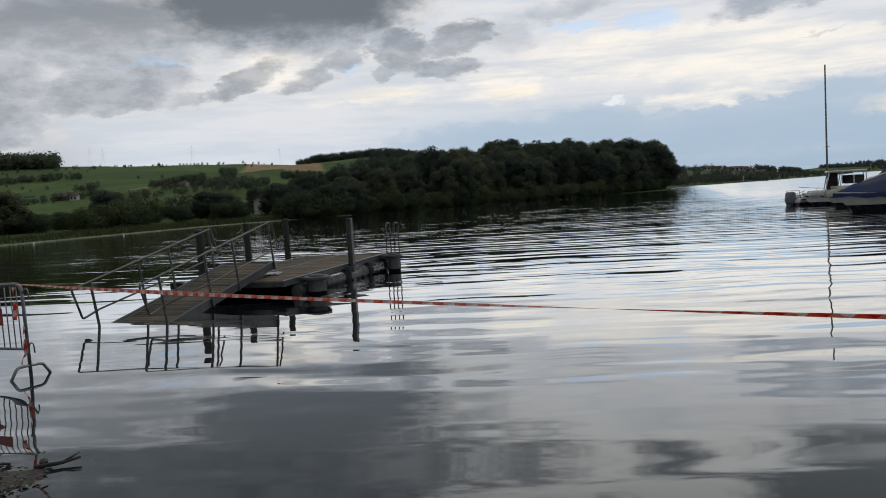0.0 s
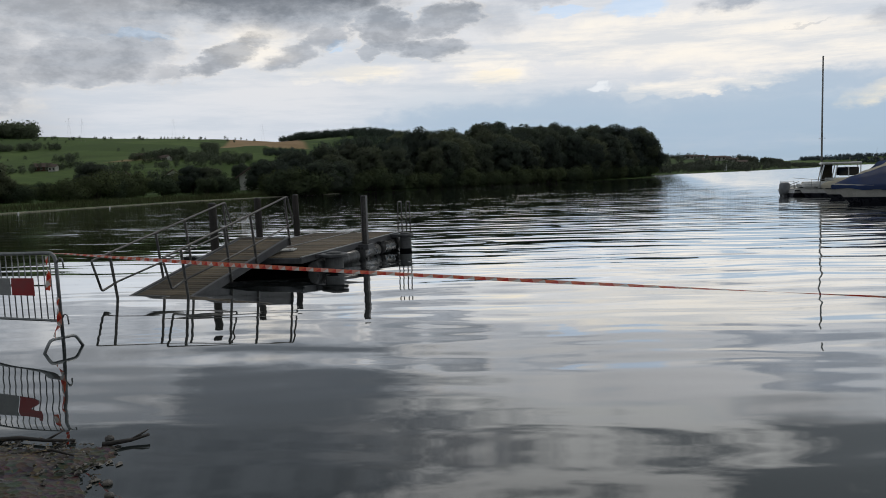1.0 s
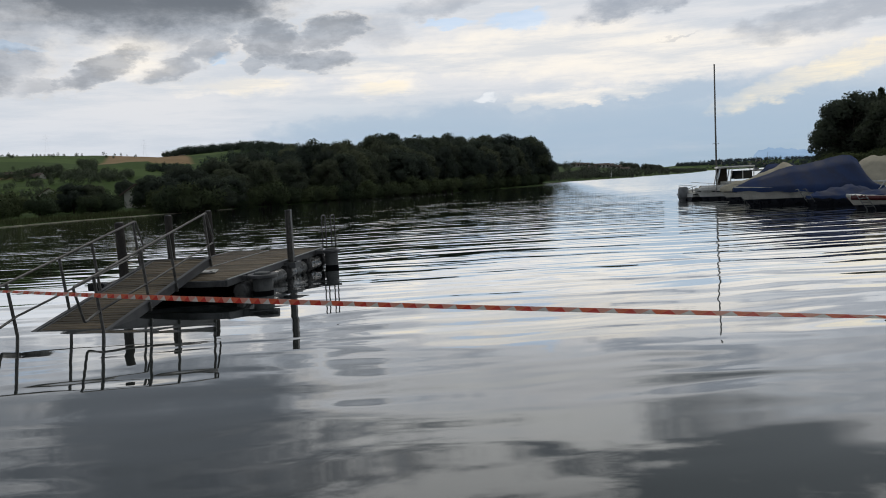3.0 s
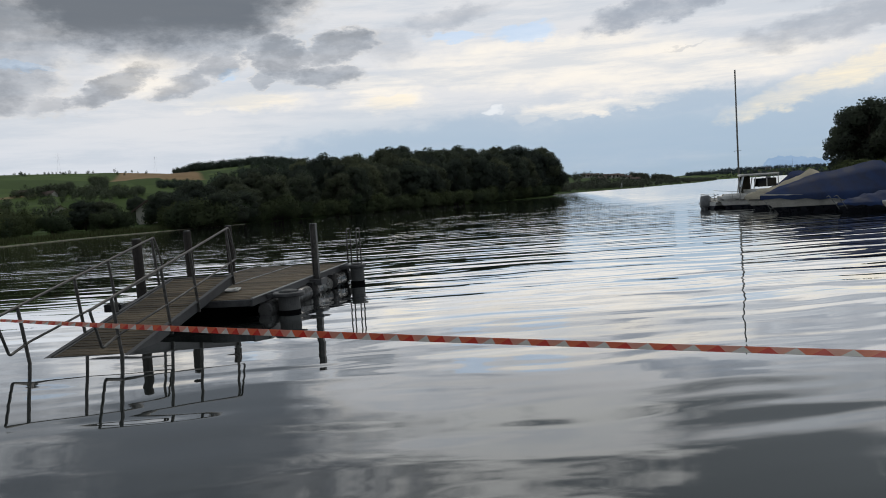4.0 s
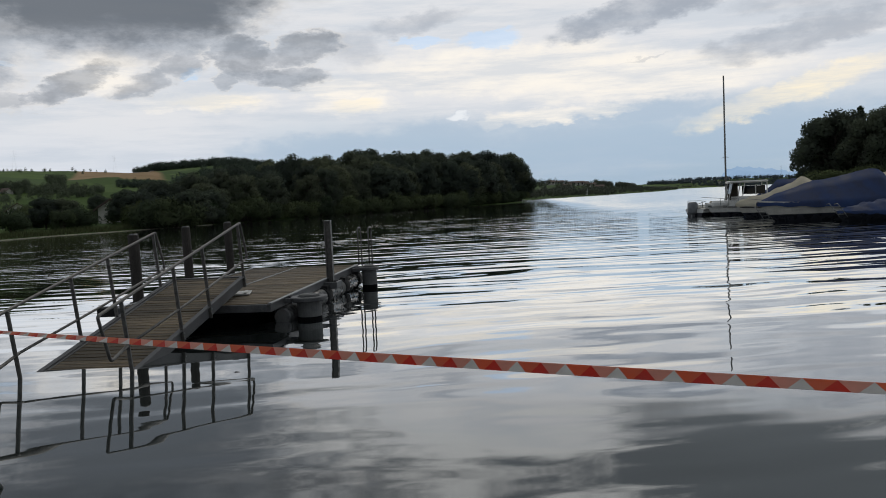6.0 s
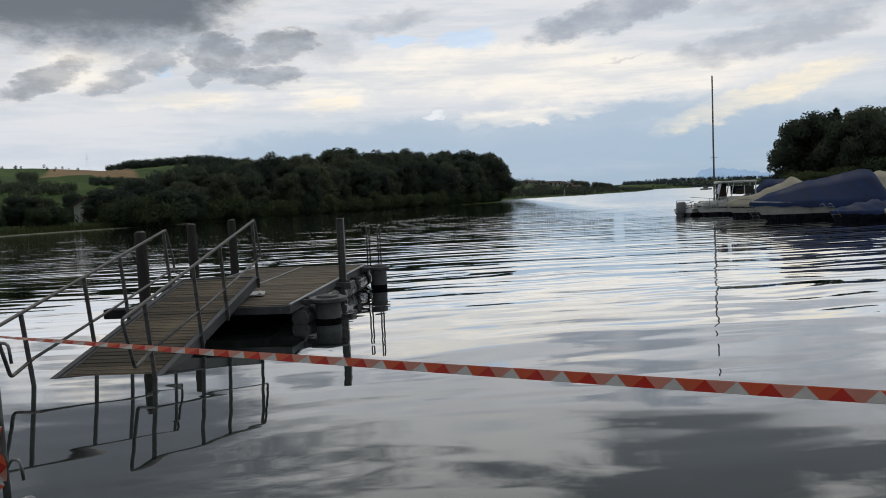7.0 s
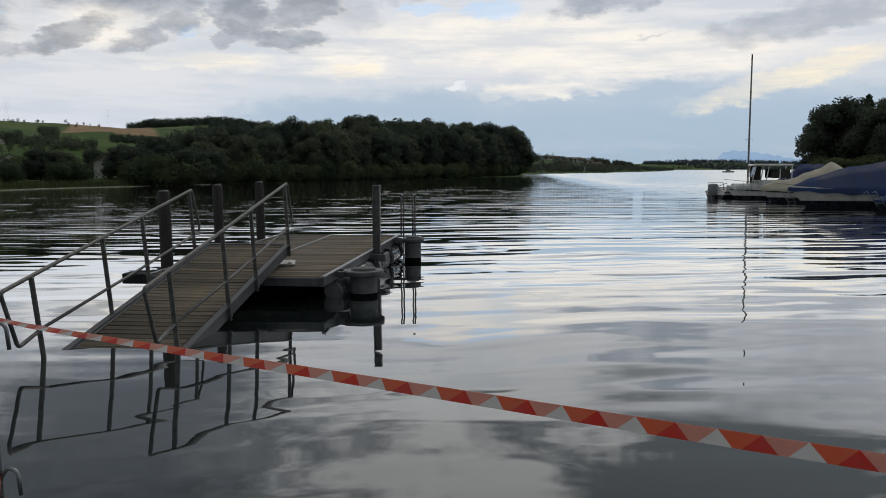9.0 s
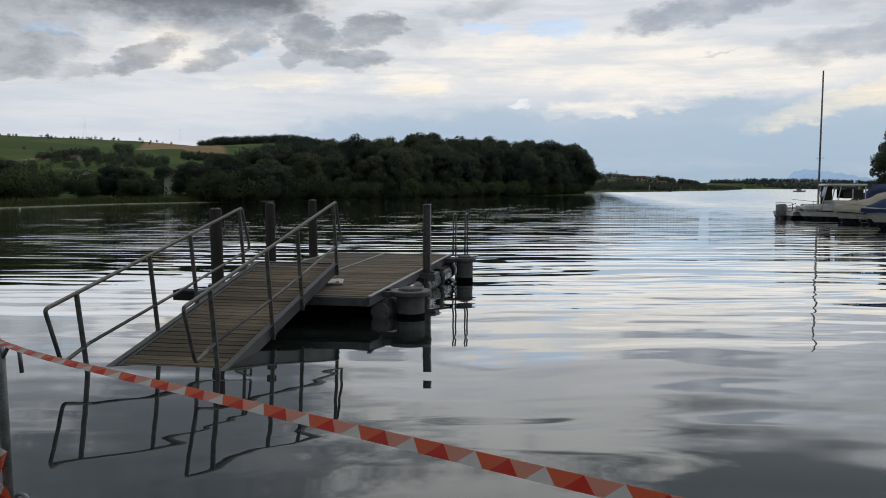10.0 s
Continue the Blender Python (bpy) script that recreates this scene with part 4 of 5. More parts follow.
# ---------------- shore litter ----------------
def build_shore():
    V, F = [], []
    rng = np.random.default_rng(5)
    for k in range(900):
        x, y = rng.uniform(-4.2, 0.4), rng.normal(4.45, 0.45)
        if x > -1.2:
            y -= (x + 1.2) * 0.8
        d = float(shore_distance(np.array([x]), np.array([y]))[0])
        if d < -0.12:
            continue
        z = ground_z(x, y)
        r = rng.uniform(0.006, 0.028)
        o = len(V)
        sx, sy, sz = r * rng.uniform(0.8, 2.2), r * rng.uniform(0.7, 1.3), r * rng.uniform(0.4, 0.8)
        t = rng.uniform(0, 6.28)
        for dx, dy, dz in ((1, 0, 0), (0, 1, 0), (-1, 0, 0), (0, -1, 0), (0, 0, 1), (0, 0, -1)):
            px, py = dx * sx, dy * sy
            V.append((x + px * math.cos(t) - py * math.sin(t), y + px * math.sin(t) + py * math.cos(t), max(z, 0.0) + dz * sz + sz * 0.4))
        F += [(o + a, o + b, o + 4) for a, b in ((0, 1), (1, 2), (2, 3), (3, 0))] + [(o + b, o + a, o + 5) for a, b in ((0, 1), (1, 2), (2, 3), (3, 0))]
    ob = raw("shore_litter", V, F, M_STONE)
    tagged(ob, "wet pebbles, bark and leaf litter washed ashore", "litter", kind="stuff")

    V, F = [], []
    for k in range(420):
        x, y = rng.uniform(-3.4, -0.9), rng.normal(4.5, 0.3)
        if shore_distance(np.array([x]), np.array([y]))[0] < -0.04:
            continue
        z = max(ground_z(x, y), 0.0) + rng.uniform(0.012, 0.04)
        o, a, l, w = len(V), rng.uniform(0, 6.28), rng.uniform(0.008, 0.03), rng.uniform(0.004, 0.012)
        c, s_, t = math.cos(a), math.sin(a), rng.uniform(-0.006, 0.006, 4)
        V += [(x + c * l, y + s_ * l, z + t[0]), (x - s_ * w, y + c * w, z + t[1] + 0.004), (x - c * l, y - s_ * l, z + t[2]), (x + s_ * w, y - c * w, z + t[3])]
        F.append((o, o + 1, o + 2, o + 3))
    tagged(raw("leaf_litter", V, F, M_FLAKE), "pale dead leaves and bark flakes on the wet gravel", "litter", kind="stuff")

    def stick(pts, r, label):
        g = thing("driftwood_stick", Matrix.Translation(pts[0]), label, "driftwood", "washed-up sticks")
        q = [Vector(p) - Vector(pts[0]) for p in pts]
        part("stem", tube(bmesh.new(), q, r, 7, taper=r * 0.5), M_WOOD, g)
        mid = q[len(q) // 2]
        part("twig", tube(bmesh.new(), [mid, mid + Vector((0.05, 0.06, 0.03)), mid + Vector((0.07, 0.12, 0.045))], r * 0.5, 6, taper=r * 0.2), M_WOOD, g)

    stick([(-1.62, 4.80, 0.02), (-1.55, 4.82, 0.03), (-1.46, 4.90, 0.03), (-1.37, 5.0, 0.045)], 0.022, "dark wet stick poking over the water's edge")
    stick([(-2.6, 4.74, 0.02), (-2.35, 4.82, 0.03), (-2.1, 4.80, 0.03), (-1.9, 4.86, 0.02)], 0.02, "dark wet stick along the water's edge")
    stick([(-2.05, 4.4, 0.06), (-1.8, 4.5, 0.075), (-1.6, 4.46, 0.06)], 0.015, "short brown stick among the litter")
    for (x, y, s, lab) in ((-1.68, 4.96, 0.034, "dark block of bark floating at the edge"), (-1.12, 4.16, 0.032, "wet dark stone at the water's edge"), (-0.98, 3.98, 0.03, "wet dark stone at the water's edge")):
        g = thing("stone" if "stone" in lab else "bark_piece", pose(x, y, max(ground_z(x, y), 0) + 0.0, 0, 0, 40 * x), lab, "stone" if "stone" in lab else "bark")
        bm = bmesh.new()
        bmesh.ops.create_icosphere(bm, subdivisions=2, radius=s)
        for v in bm.verts:
            v.co *= 1 + 0.25 * noise.noise(v.co * 18 + Vector((x, y, 0)))
            v.co.z = v.co.z * 0.6 + s * 0.35
            v.co.x *= 1.4
        part("body", bm, M_STONE if "stone" in lab else M_WOOD, g)


build_shore()

# ---------------- boats ----------------
def hull_mesh(L, B, F, rake=0.7, sheer=0.15, draft=0.25, transom=0.85, n=14):
    """Open boat hull, bow at +x; F: freeboard amidships."""
    bm, rows = bmesh.new(), []
    for k in range(n + 1):
        u = k / n
        w = B / 2 * (transom + (1 - transom) * min(1, u / 0.35)) if u < 0.35 else B / 2 * max(0.015, 1 - ((u - 0.35) / 0.65) ** 2.3)
        z = F + sheer * u * u
        x = -L / 2 + L * u
        low = x - rake * u * u * 0.5
        rows.append([(x, w, z), (x, w * 1.03, z - 0.05), (low * 0.5 + x * 0.5, w * 0.93, z * 0.45), (low, w * 0.75, -0.02), (low, 0.02, -draft * (1 - 0.6 * u)),
                     (low, -0.02, -draft * (1 - 0.6 * u)), (low, -w * 0.75, -0.02), (low * 0.5 + x * 0.5, -w * 0.93, z * 0.45), (x, -w * 1.03, z - 0.05), (x, -w, z)])
    loft(bm, rows)
    return bm


def hull(g, bm, mat, label="", wet=0.2, bottom=None):
    """A hull cut at the boot line: painted topsides over dark bottom paint."""
    low = bm.copy()
    bmesh.ops.bisect_plane(bm, geom=bm.verts[:] + bm.edges[:] + bm.faces[:], plane_co=(0, 0, wet), plane_no=(0, 0, 1), clear_inner=True)
    bmesh.ops.bisect_plane(low, geom=low.verts[:] + low.edges[:] + low.faces[:], plane_co=(0, 0, wet), plane_no=(0, 0, 1), clear_outer=True)
    top = part("hull", bm, mat, g, label)
    part("hull_bottom", low, bottom or M_DARKHULL, top, "dark bottom paint at the waterline")


def deck_mesh(L, B, F, sheer=0.15, transom=0.85, x0=-0.5, x1=0.5, camber=0.06, n=14):
    bm, rows = bmesh.new(), []
    for k in range(n + 1):
        u = (x0 + 0.5) + (x1 - x0) * k / n
        w = B / 2 * (transom + (1 - transom) * min(1, u / 0.35)) if u < 0.35 else B / 2 * max(0.015, 1 - ((u - 0.35) / 0.65) ** 2.3)
        z = F + sheer * u * u - 0.005
        x = -L / 2 + L * u
        rows.append([(x, w * s, z + camber * (1 - s * s)) for s in (0.985, 0.6, 0.2, -0.2, -0.6, -0.985)])
    loft(bm, rows, False)
    return bm


def cover_mesh(L, B, F, profile, sheer=0.15, skirt=0.18, n=36, slack=1.0):
    """Canvas over a boat: profile gives the crest's height over the gunwale along the length."""
    bm, rows = bmesh.new(), []
    for k in range(n + 1):
        u = 0.0 + 1.0 * k / n
        w = (B / 2 * (0.87 + 0.13 * min(1, u / 0.35)) if u < 0.35 else B / 2 * max(0.03, 1 - ((u - 0.35) / 0.65) ** 2.3)) + 0.03
        z = F + sheer * u * u
        for (ua, ha), (ub, hb) in zip(profile, profile[1:]):
            if ua <= u <= ub:
                t = (u - ua) / (ub - ua)
                h = ha + (hb - ha) * t
        x = -L / 2 + L * u
        row = []
        for s in (1, 0.97, 0.82, 0.6, 0.34, 0.0, -0.34, -0.6, -0.82, -0.97, -1):
            c = h * (1 - abs(s) ** 1.04)
            fold = slack * (0.035 * math.sin(u * 31 + s * 6) * (1 - abs(s)) + 0.02 * math.sin(u * 67 - s * 9))
            row.append((x, w * s, z + (c + fold if abs(s) < 0.98 else -skirt * (1 - 0.45 * u) - 0.03 * math.sin(u * 40))))
        rows.append(row)
    loft(bm, rows)
    return bm


def outboard(g, x, z=0.45):
    e = part("outboard_engine", lathe(bmesh.new(), [(0.0, 0.28), (0.13, 0.27), (0.2, 0.2), (0.21, -0.1), (0.15, -0.2), (0.0, -0.2)], 14, Matrix.Translation((x - 0.12, 0, z + 0.2)) @ Matrix.Diagonal((1.75, 1.2, 1.6, 1))), M_ENGINE, g, "grey outboard engine", True)
    part("leg", box(bmesh.new(), x - 0.12, 0, z - 0.4, 0.24, 0.12, 0.8, bevel=0.02), M_ENGINE, e)
    part("bracket", box(bmesh.new(), x - 0.06, 0, z - 0.02, 0.18, 0.26, 0.22, bevel=0.02), M_RUBBER, e)


def bow_rail(g, pts, r=0.014, legs=3, drop=0.4):
    rail = part("guard_rail", tube(bmesh.new(), rounded(pts, 0.1), r, 8), M_GALV, g, "thin steel guard rail")
    for k in range(legs):
        q = Vector(pts[0]).lerp(Vector(pts[-1]), k / max(legs - 1, 1)) if len(pts) == 2 else Vector(pts[min(k + 1, len(pts) - 1)])
        part("stanchion", tube(bmesh.new(), [q, q - Vector((0, 0, drop))], r * 0.9, 8), M_GALV, rail)


def swim_ladder(g, x, y, z):
    """Slanting boarding ladder hung over the side."""
    for s in (-0.17, 0.17):
        part("ladder_rail", tube(bmesh.new(), rounded([(x + s + 0.15, y - 0.25, z), (x + s + 0.12, y, z + 0.06), (x + s - 0.22, y + 0.22, z - 0.55)], 0.06), 0.016, 8), M_GALV, g)
    for k in range(3):
        c = (x - 0.09 * k, y + 0.06 + 0.06 * k, z - 0.1 - 0.16 * k)
        part("ladder_rung", tube(bmesh.new(), [(c[0] - 0.17, c[1], c[2]), (c[0] + 0.19, c[1], c[2])], 0.013, 8), M_GALV, g)


def fender(g, x, y, z, mat):
    part("fender", lathe(bmesh.new(), [(0.0, -0.24), (0.05, -0.23), (0.085, -0.17), (0.085, 0.15), (0.05, 0.22), (0.0, 0.24)], 10, Matrix.Translation((x, y, z))), mat, g, "hanging round fender", True)


def stripe(g, L, B, F, mat, lift, r=0.028):
    """Rubbing strake along both sides of a hull."""
    for s in (-1, 1):
        pts = []
        for k in range(13):
            u = k / 12 * 0.97
            w = B / 2 * (0.85 + 0.15 * min(1, u / 0.35)) if u < 0.35 else B / 2 * max(0.015, 1 - ((u - 0.35) / 0.65) ** 2.3)
            pts.append((-L / 2 + L * u, s * (w * 1.03 + 0.01), F + 0.15 * u * u - lift))
        part("rubbing_strake", tube(bmesh.new(), pts, r, 6), mat, g, "dark rubbing strake" if mat is M_RUBBER else "coloured line along the hull")


def sailing_boat():
    g = thing("sailing_boat", pose(13.65, 55.5, 0, 0, 0, 24), "small white sailing boat with a bare mast and outboard", "sailing boat", "moored boats")
    L, B, F = 4.9, 2.0, 0.44
    hull(g, hull_mesh(L, B, F, 0.8), M_GEL, wet=0.2)
    part("deck", deck_mesh(L, B, F), M_GELDIRT, g)
    bm = box(bmesh.new(), 0.35, 0, F + 0.22, 1.7, 1.1, 0.34, bevel=0.07)
    c = part("cabin", bm, M_GEL, g)
    for s in (-1, 1):
        part("window", box(bmesh.new(), 0.4, s * 0.553, F + 0.25, 1.1, 0.012, 0.12, bevel=0.004), M_WINDOW, c)
    stripe(g, L, B, F, M_RUBBER, 0.07)
    fender(g, -1.2, -1.08, 0.3, M_NAVY)
    fender(g, 0.9, -1.08, 0.32, M_GEL)
    for s in (-1, 1):
        part("coaming", box(bmesh.new(), -1.4, s * 0.72, F + 0.13, 1.6, 0.08, 0.18, bevel=0.02), M_GEL, g)
    part("tiller", tube(bmesh.new(), [(-2.3, 0, F + 0.25), (-1.5, 0.1, F + 0.45)], 0.02, 6), M_BARK, g)
    part("cockpit_seat", box(bmesh.new(), -1.4, 0, F + 0.06, 1.5, 1.3, 0.1, bevel=0.03), M_GELDIRT, g)
    outboard(g, -L / 2, 0.24)
    bow_rail(g, [(-2.35, -0.7, F + 0.02), (-2.4, -0.7, F + 0.5), (-2.4, 0.7, F + 0.5), (-2.35, 0.7, F + 0.02)], 0.014, 2, 0.42)
    m = part("mast", tube(bmesh.new(), [(0.0, 0, F), (0.0, 0, 4.5), (0.02, 0, 8.68)], 0.062, 10, taper=0.045), M_ALU, g, "bare grey aluminium mast")
    part("spreader", tube(bmesh.new(), [(0.0, -0.34, 3.55), (0.0, 0, 3.6), (0.0, 0.34, 3.55)], 0.012, 6), M_ALU, m)


def pilot_house_boat():
    g = thing("cabin_motorboat", pose(14.5, 53.2, 0, 0, 0, 173), "white motorboat with an open wheelhouse and dark side curtain", "motorboat", "moored boats")
    L, B, F = 5.4, 2.1, 0.50
    hull(g, hull_mesh(L, B, F, 1.0, 0.25), M_GEL, wet=0.2)
    part("deck", deck_mesh(L, B, F, 0.25), M_GELDIRT, g)
    part("foredeck_cabin", box(bmesh.new(), 1.6, 0, F + 0.2, 1.6, 1.4, 0.4, bevel=0.12), M_GEL, g)
    w = part("wheelhouse_roof", box(bmesh.new(), 0.28, 0, F + 1.48, 2.2, 1.75, 0.13, bevel=0.05), M_GEL, g, "white wheelhouse roof")
    for x in (-0.75, 0.5, 1.25):
        for s in (-1, 1):
            part("pillar", tube(bmesh.new(), [(x + (0.25 if x > 0 else 0), s * 0.78, F), (x, s * 0.78, F + 1.4)], 0.03, 8), M_GEL, w)
    part("windscreen", box(bmesh.new(), 1.25, 0, F + 0.9, 0.02, 1.5, 0.7, pose(0.3, 0, 0, 0, -12, 0)), M_WINDOW, w, "dark windscreen")
    for s in (-1, 1):
        part("side_window", box(bmesh.new(), -0.12, s * 0.80, F + 0.98, 1.05, 0.02, 0.5, bevel=0.01), M_WINDOW, w, "dark side window")
        part("window_post", box(bmesh.new(), -0.1, s * 0.81, F + 0.98, 0.06, 0.03, 0.56, bevel=0.006), M_GEL, w)
    part("side_curtain", box(bmesh.new(), 0.95, -0.8, F + 0.85, 0.62, 0.03, 1.15, bevel=0.008), material("brown_curtain", (0.06, 0.05, 0.035), 0.8, bump=0.1), w, "dark brown side curtain")
    stripe(g, L, B, F, M_RUBBER, 0.08)
    for s in (-1, 1):
        part("side_panel", box(bmesh.new(), 0.1, s * 0.79, F + 0.3, 1.9, 0.04, 0.6, bevel=0.01), M_GEL, w)
    part("cockpit_side", box(bmesh.new(), -1.3, 0, F + 0.16, 2.0, 1.75, 0.3, bevel=0.08), M_GELDIRT, g, "cream cockpit coaming")
    part("engine_cover", box(bmesh.new(), -2.2, 0, F + 0.3, 0.6, 0.8, 0.4, bevel=0.08), M_ENGINE, g)
    part("bow_cushion", box(bmesh.new(), 2.0, 0, F + 0.32, 0.8, 0.7, 0.14, bevel=0.05), M_CREAM, g)
    fender(g, -1.5, 1.18, 0.35, M_GEL)
    fender(g, 0.6, 1.2, 0.35, M_NAVY)
    bow_rail(g, [(2.9, 0.15, F + 0.65), (1.9, 0.75, F + 0.55), (0.9, 0.95, F + 0.5)], 0.013, 2, 0.4)
    part("antenna", tube(bmesh.new(), [(-1.6, 0.5, F + 1.55), (-1.62, 0.5, F + 2.3)], 0.008, 6), M_ALU, g)


def cream_cover_boat():
    g = thing("covered_motorboat", pose(15.5, 48.4, 0, 0, 0, 178), "cream motorboat under a pale canvas cover", "motorboat", "moored boats")
    L, B, F = 6.6, 2.2, 0.54
    hull(g, hull_mesh(L, B, F, 1.1, 0.2), M_GELDIRT, wet=0.26)
    part("canvas_cover", cover_mesh(L, B, F, [(0, 0.6), (0.38, 1.25), (0.46, 1.54), (0.50, 1.40), (0.62, 1.0), (0.79, 0.55), (0.93, 0.33), (0.98, 0.2), (1, 0.02)], 0.2), M_CREAM, g, "pale cream canvas cover", True)
    stripe(g, L, B, F, M_RUBBER, 0.1)
    part("windscreen_frame", tube(bmesh.new(), rounded([(0.9, 0.9, F + 0.1), (0.3, 0.8, F + 0.75), (0.3, -0.8, F + 0.75), (0.9, -0.9, F + 0.1)], 0.12), 0.025, 8), M_GEL, g, "white windscreen frame")
    fender(g, 1.0, 1.2, 0.35, M_GEL)
    fender(g, -1.2, 1.24, 0.35, M_GEL)
    swim_ladder(g, 2.2, 0.85, 0.5)
    bow_rail(g, [(3.0, 0.05, F + 0.5), (2.2, 0.7, F + 0.42), (1.2, 0.98, F + 0.35)], 0.013, 2, 0.35)


def blue_back_boat():
    g = thing("covered_motorboat", pose(18.4, 57.2, 0, 0, 0, 178), "white motorboat under a blue canvas hood", "motorboat", "moored boats")
    L, B, F = 5.6, 2.1, 0.75
    part("hull", hull_mesh(L, B, F, 0.9, 0.2), M_GEL, g)
    part("canvas_cover", cover_mesh(L, B, F, [(0, 0.7), (0.2, 1.0), (0.4, 1.22), (0.6, 1.27), (0.7, 1.1), (0.79, 0.6), (0.9, 0.2), (1, 0.02)], 0.2), M_NAVY, g, "blue canvas hood", True)


def big_blue_boat():
    g = thing("covered_motorboat", pose(14.8, 42.6, 0, 0, 0, 188), "large motorboat wrapped in a navy blue canvas cover", "motorboat", "moored boats")
    L, B, F = 7.0, 2.5, 0.70
    hull(g, hull_mesh(L, B, F, 1.8, 0.3), M_GELDIRT, "cream hull under the drooping cover", 0.32)
    part("canvas_cover", cover_mesh(L, B * 1.05, F, [(0, 0.05), (0.03, 0.3), (0.10, 1.3), (0.15, 1.57), (0.20, 1.58), (0.33, 1.42), (0.47, 1.18), (0.60, 1.08), (0.69, 0.88), (0.77, 0.68), (0.88, 0.42), (0.95, 0.2), (1, 0.02)], 0.20, 0.24, 48, 0.35), M_NAVY, g, "navy blue canvas cover with folds", True)


def small_blue_boat():
    g = thing("covered_dinghy", pose(15.7, 39.7, 0, 0, 0, 180), "small dinghy under a low blue cover", "dinghy", "moored boats")
    part("hull", hull_mesh(3.4, 1.5, 0.30, 0.5, 0.1), M_DARKHULL, g)
    part("canvas_cover", cover_mesh(3.4, 1.52, 0.34, [(0, 0.15), (0.4, 0.55), (0.7, 0.36), (1, 0.02)], 0.1, 0.14), M_NAVY, g, "blue canvas cover", True)
    swim_ladder(g, 1.95, 0.55, 0.75)


def red_boat():
    g = thing("runabout", pose(16.5, 35.2, 0, 0, 0, 184), "cream and maroon runabout with windscreen frame and boarding ladder", "motorboat", "moored boats")
    L, B, F = 5.0, 1.9, 0.46
    hull(g, hull_mesh(L, B, F, 0.9, 0.12), M_GELDIRT, "cream hull", 0.16)
    stripe(g, L, B, F, M_REDHULL, 0.12, 0.10)
    part("deck", deck_mesh(L, B, F, 0.12), M_GEL, g)
    part("canvas_cover", cover_mesh(L * 0.9, B * 0.97, F + 0.02, [(0, 0.25), (0.45, 0.42), (0.7, 0.3), (0.9, 0.12), (1, 0.02)], 0.1, 0.1), M_NAVY, g, "blue canvas cover", True)
    w = part("windscreen_frame", tube(bmesh.new(), rounded([(1.0, 0.8, F), (0.35, 0.75, F + 0.85), (0.35, -0.75, F + 0.85), (1.0, -0.8, F)], 0.15), 0.022, 8), M_GEL, g, "white windscreen frame")
    for s in (-1, 1):
        part("strut", tube(bmesh.new(), [(0.35, s * 0.74, F + 0.82), (-0.35, s * 0.8, F + 0.05)], 0.018, 8), M_GEL, w)
    part("seat", box(bmesh.new(), -0.6, 0.3, F + 0.42, 0.4, 0.45, 0.3, bevel=0.05), M_GEL, g)
    outboard(g, -L / 2, 0.35)
    swim_ladder(g, 2.1, 0.6, 0.55)


def cream_tent_boat():
    g = thing("covered_motorboat", pose(21.8, 50.0, 0, 0, 0, 172), "motorboat under a peaked cream canvas tent", "motorboat", "moored boats")
    L, B, F = 6.4, 2.4, 0.75
    part("hull", hull_mesh(L, B, F, 0.9, 0.2), M_GEL, g)
    part("canvas_cover", cover_mesh(L, B, F, [(0, 0.9), (0.35, 1.25), (0.6, 1.45), (0.8, 0.7), (1, 0.02)], 0.2, 0.35), M_CREAM, g, "cream canvas tent cover", True)


def jetty():
    g = thing("mooring_jetty", pose(27.6, 52, 0, 0, 0, 7), "narrow wooden mooring jetty behind the boats", "jetty")
    part("deck", box(bmesh.new(), 1.4, 2, 0.42, 0.9, 34, 0.1, bevel=0.02), M_PLANK, g)
    for k in range(9):
        part("pile", lathe(bmesh.new(), [(0.09, -2), (0.09, 0.95), (0.0, 1.0)], 10, Matrix.Translation((1.95, -14 + 4 * k, 0))), M_PILE, g)


for build in (sailing_boat, pilot_house_boat, cream_cover_boat, blue_back_boat, big_blue_boat, small_blue_boat, red_boat, cream_tent_boat, jetty):
    build()


def far_boats():
    g = thing("sailing_dinghy", pose(44, 405, 0, 0, 0, 20) @ Matrix.Scale(0.75, 4), "tiny far sailing dinghy with a white sail", "dinghy")
    part("hull", hull_mesh(4.5, 1.6, 0.4, 0.4), M_DARKHULL, g)
    part("sail", loft(bmesh.new(), [[(0.3, 0, 0.8), (0.3, 0.03, 0.8), (0.32, 0, 5.6)], [(-0.8, 0.08, 0.8), (-0.8, 0.11, 0.8), (0.2, 0.1, 4.0)], [(-1.9, 0.2, 0.8), (-1.9, 0.23, 0.8), (-1.85, 0.2, 0.95)]]), M_SAIL, g)
    part("mast", tube(bmesh.new(), [(0.33, 0, 0.3), (0.33, 0, 5.8)], 0.04, 6), M_ALU, g)
    g = thing("motorboat", pose(120, 430, 0, 0, 0, -10), "tiny far motorboat with a grey cabin", "motorboat")
    part("hull", hull_mesh(6, 2.2, 0.7, 0.8), M_GELDIRT, g)
    part("cabin", box(bmesh.new(), -0.3, 0, 1.15, 2.2, 1.6, 0.9, bevel=0.15), M_ENGINE, g)


far_boats()
for x, y in ((-44.5, 53.5), (-43.2, 63.0)):
    g = thing("mooring_buoy", pose(x, y, 0) @ Matrix.Scale(0.3, 4), "round white mooring buoy floating off the reeds", "buoy", "mooring buoys")
    part("float", lathe(bmesh.new(), [(0, -0.2), (0.15, -0.17), (0.24, -0.02), (0.25, 0.08), (0.18, 0.24), (0.06, 0.3), (0, 0.3)], 16), M_BUOY, g, smooth=True)
    part("eye", tube(bmesh.new(), rounded([(-0.04, 0, 0.28), (-0.04, 0, 0.38), (0.04, 0, 0.38), (0.04, 0, 0.28)], 0.03), 0.012, 6), M_GALV, g)


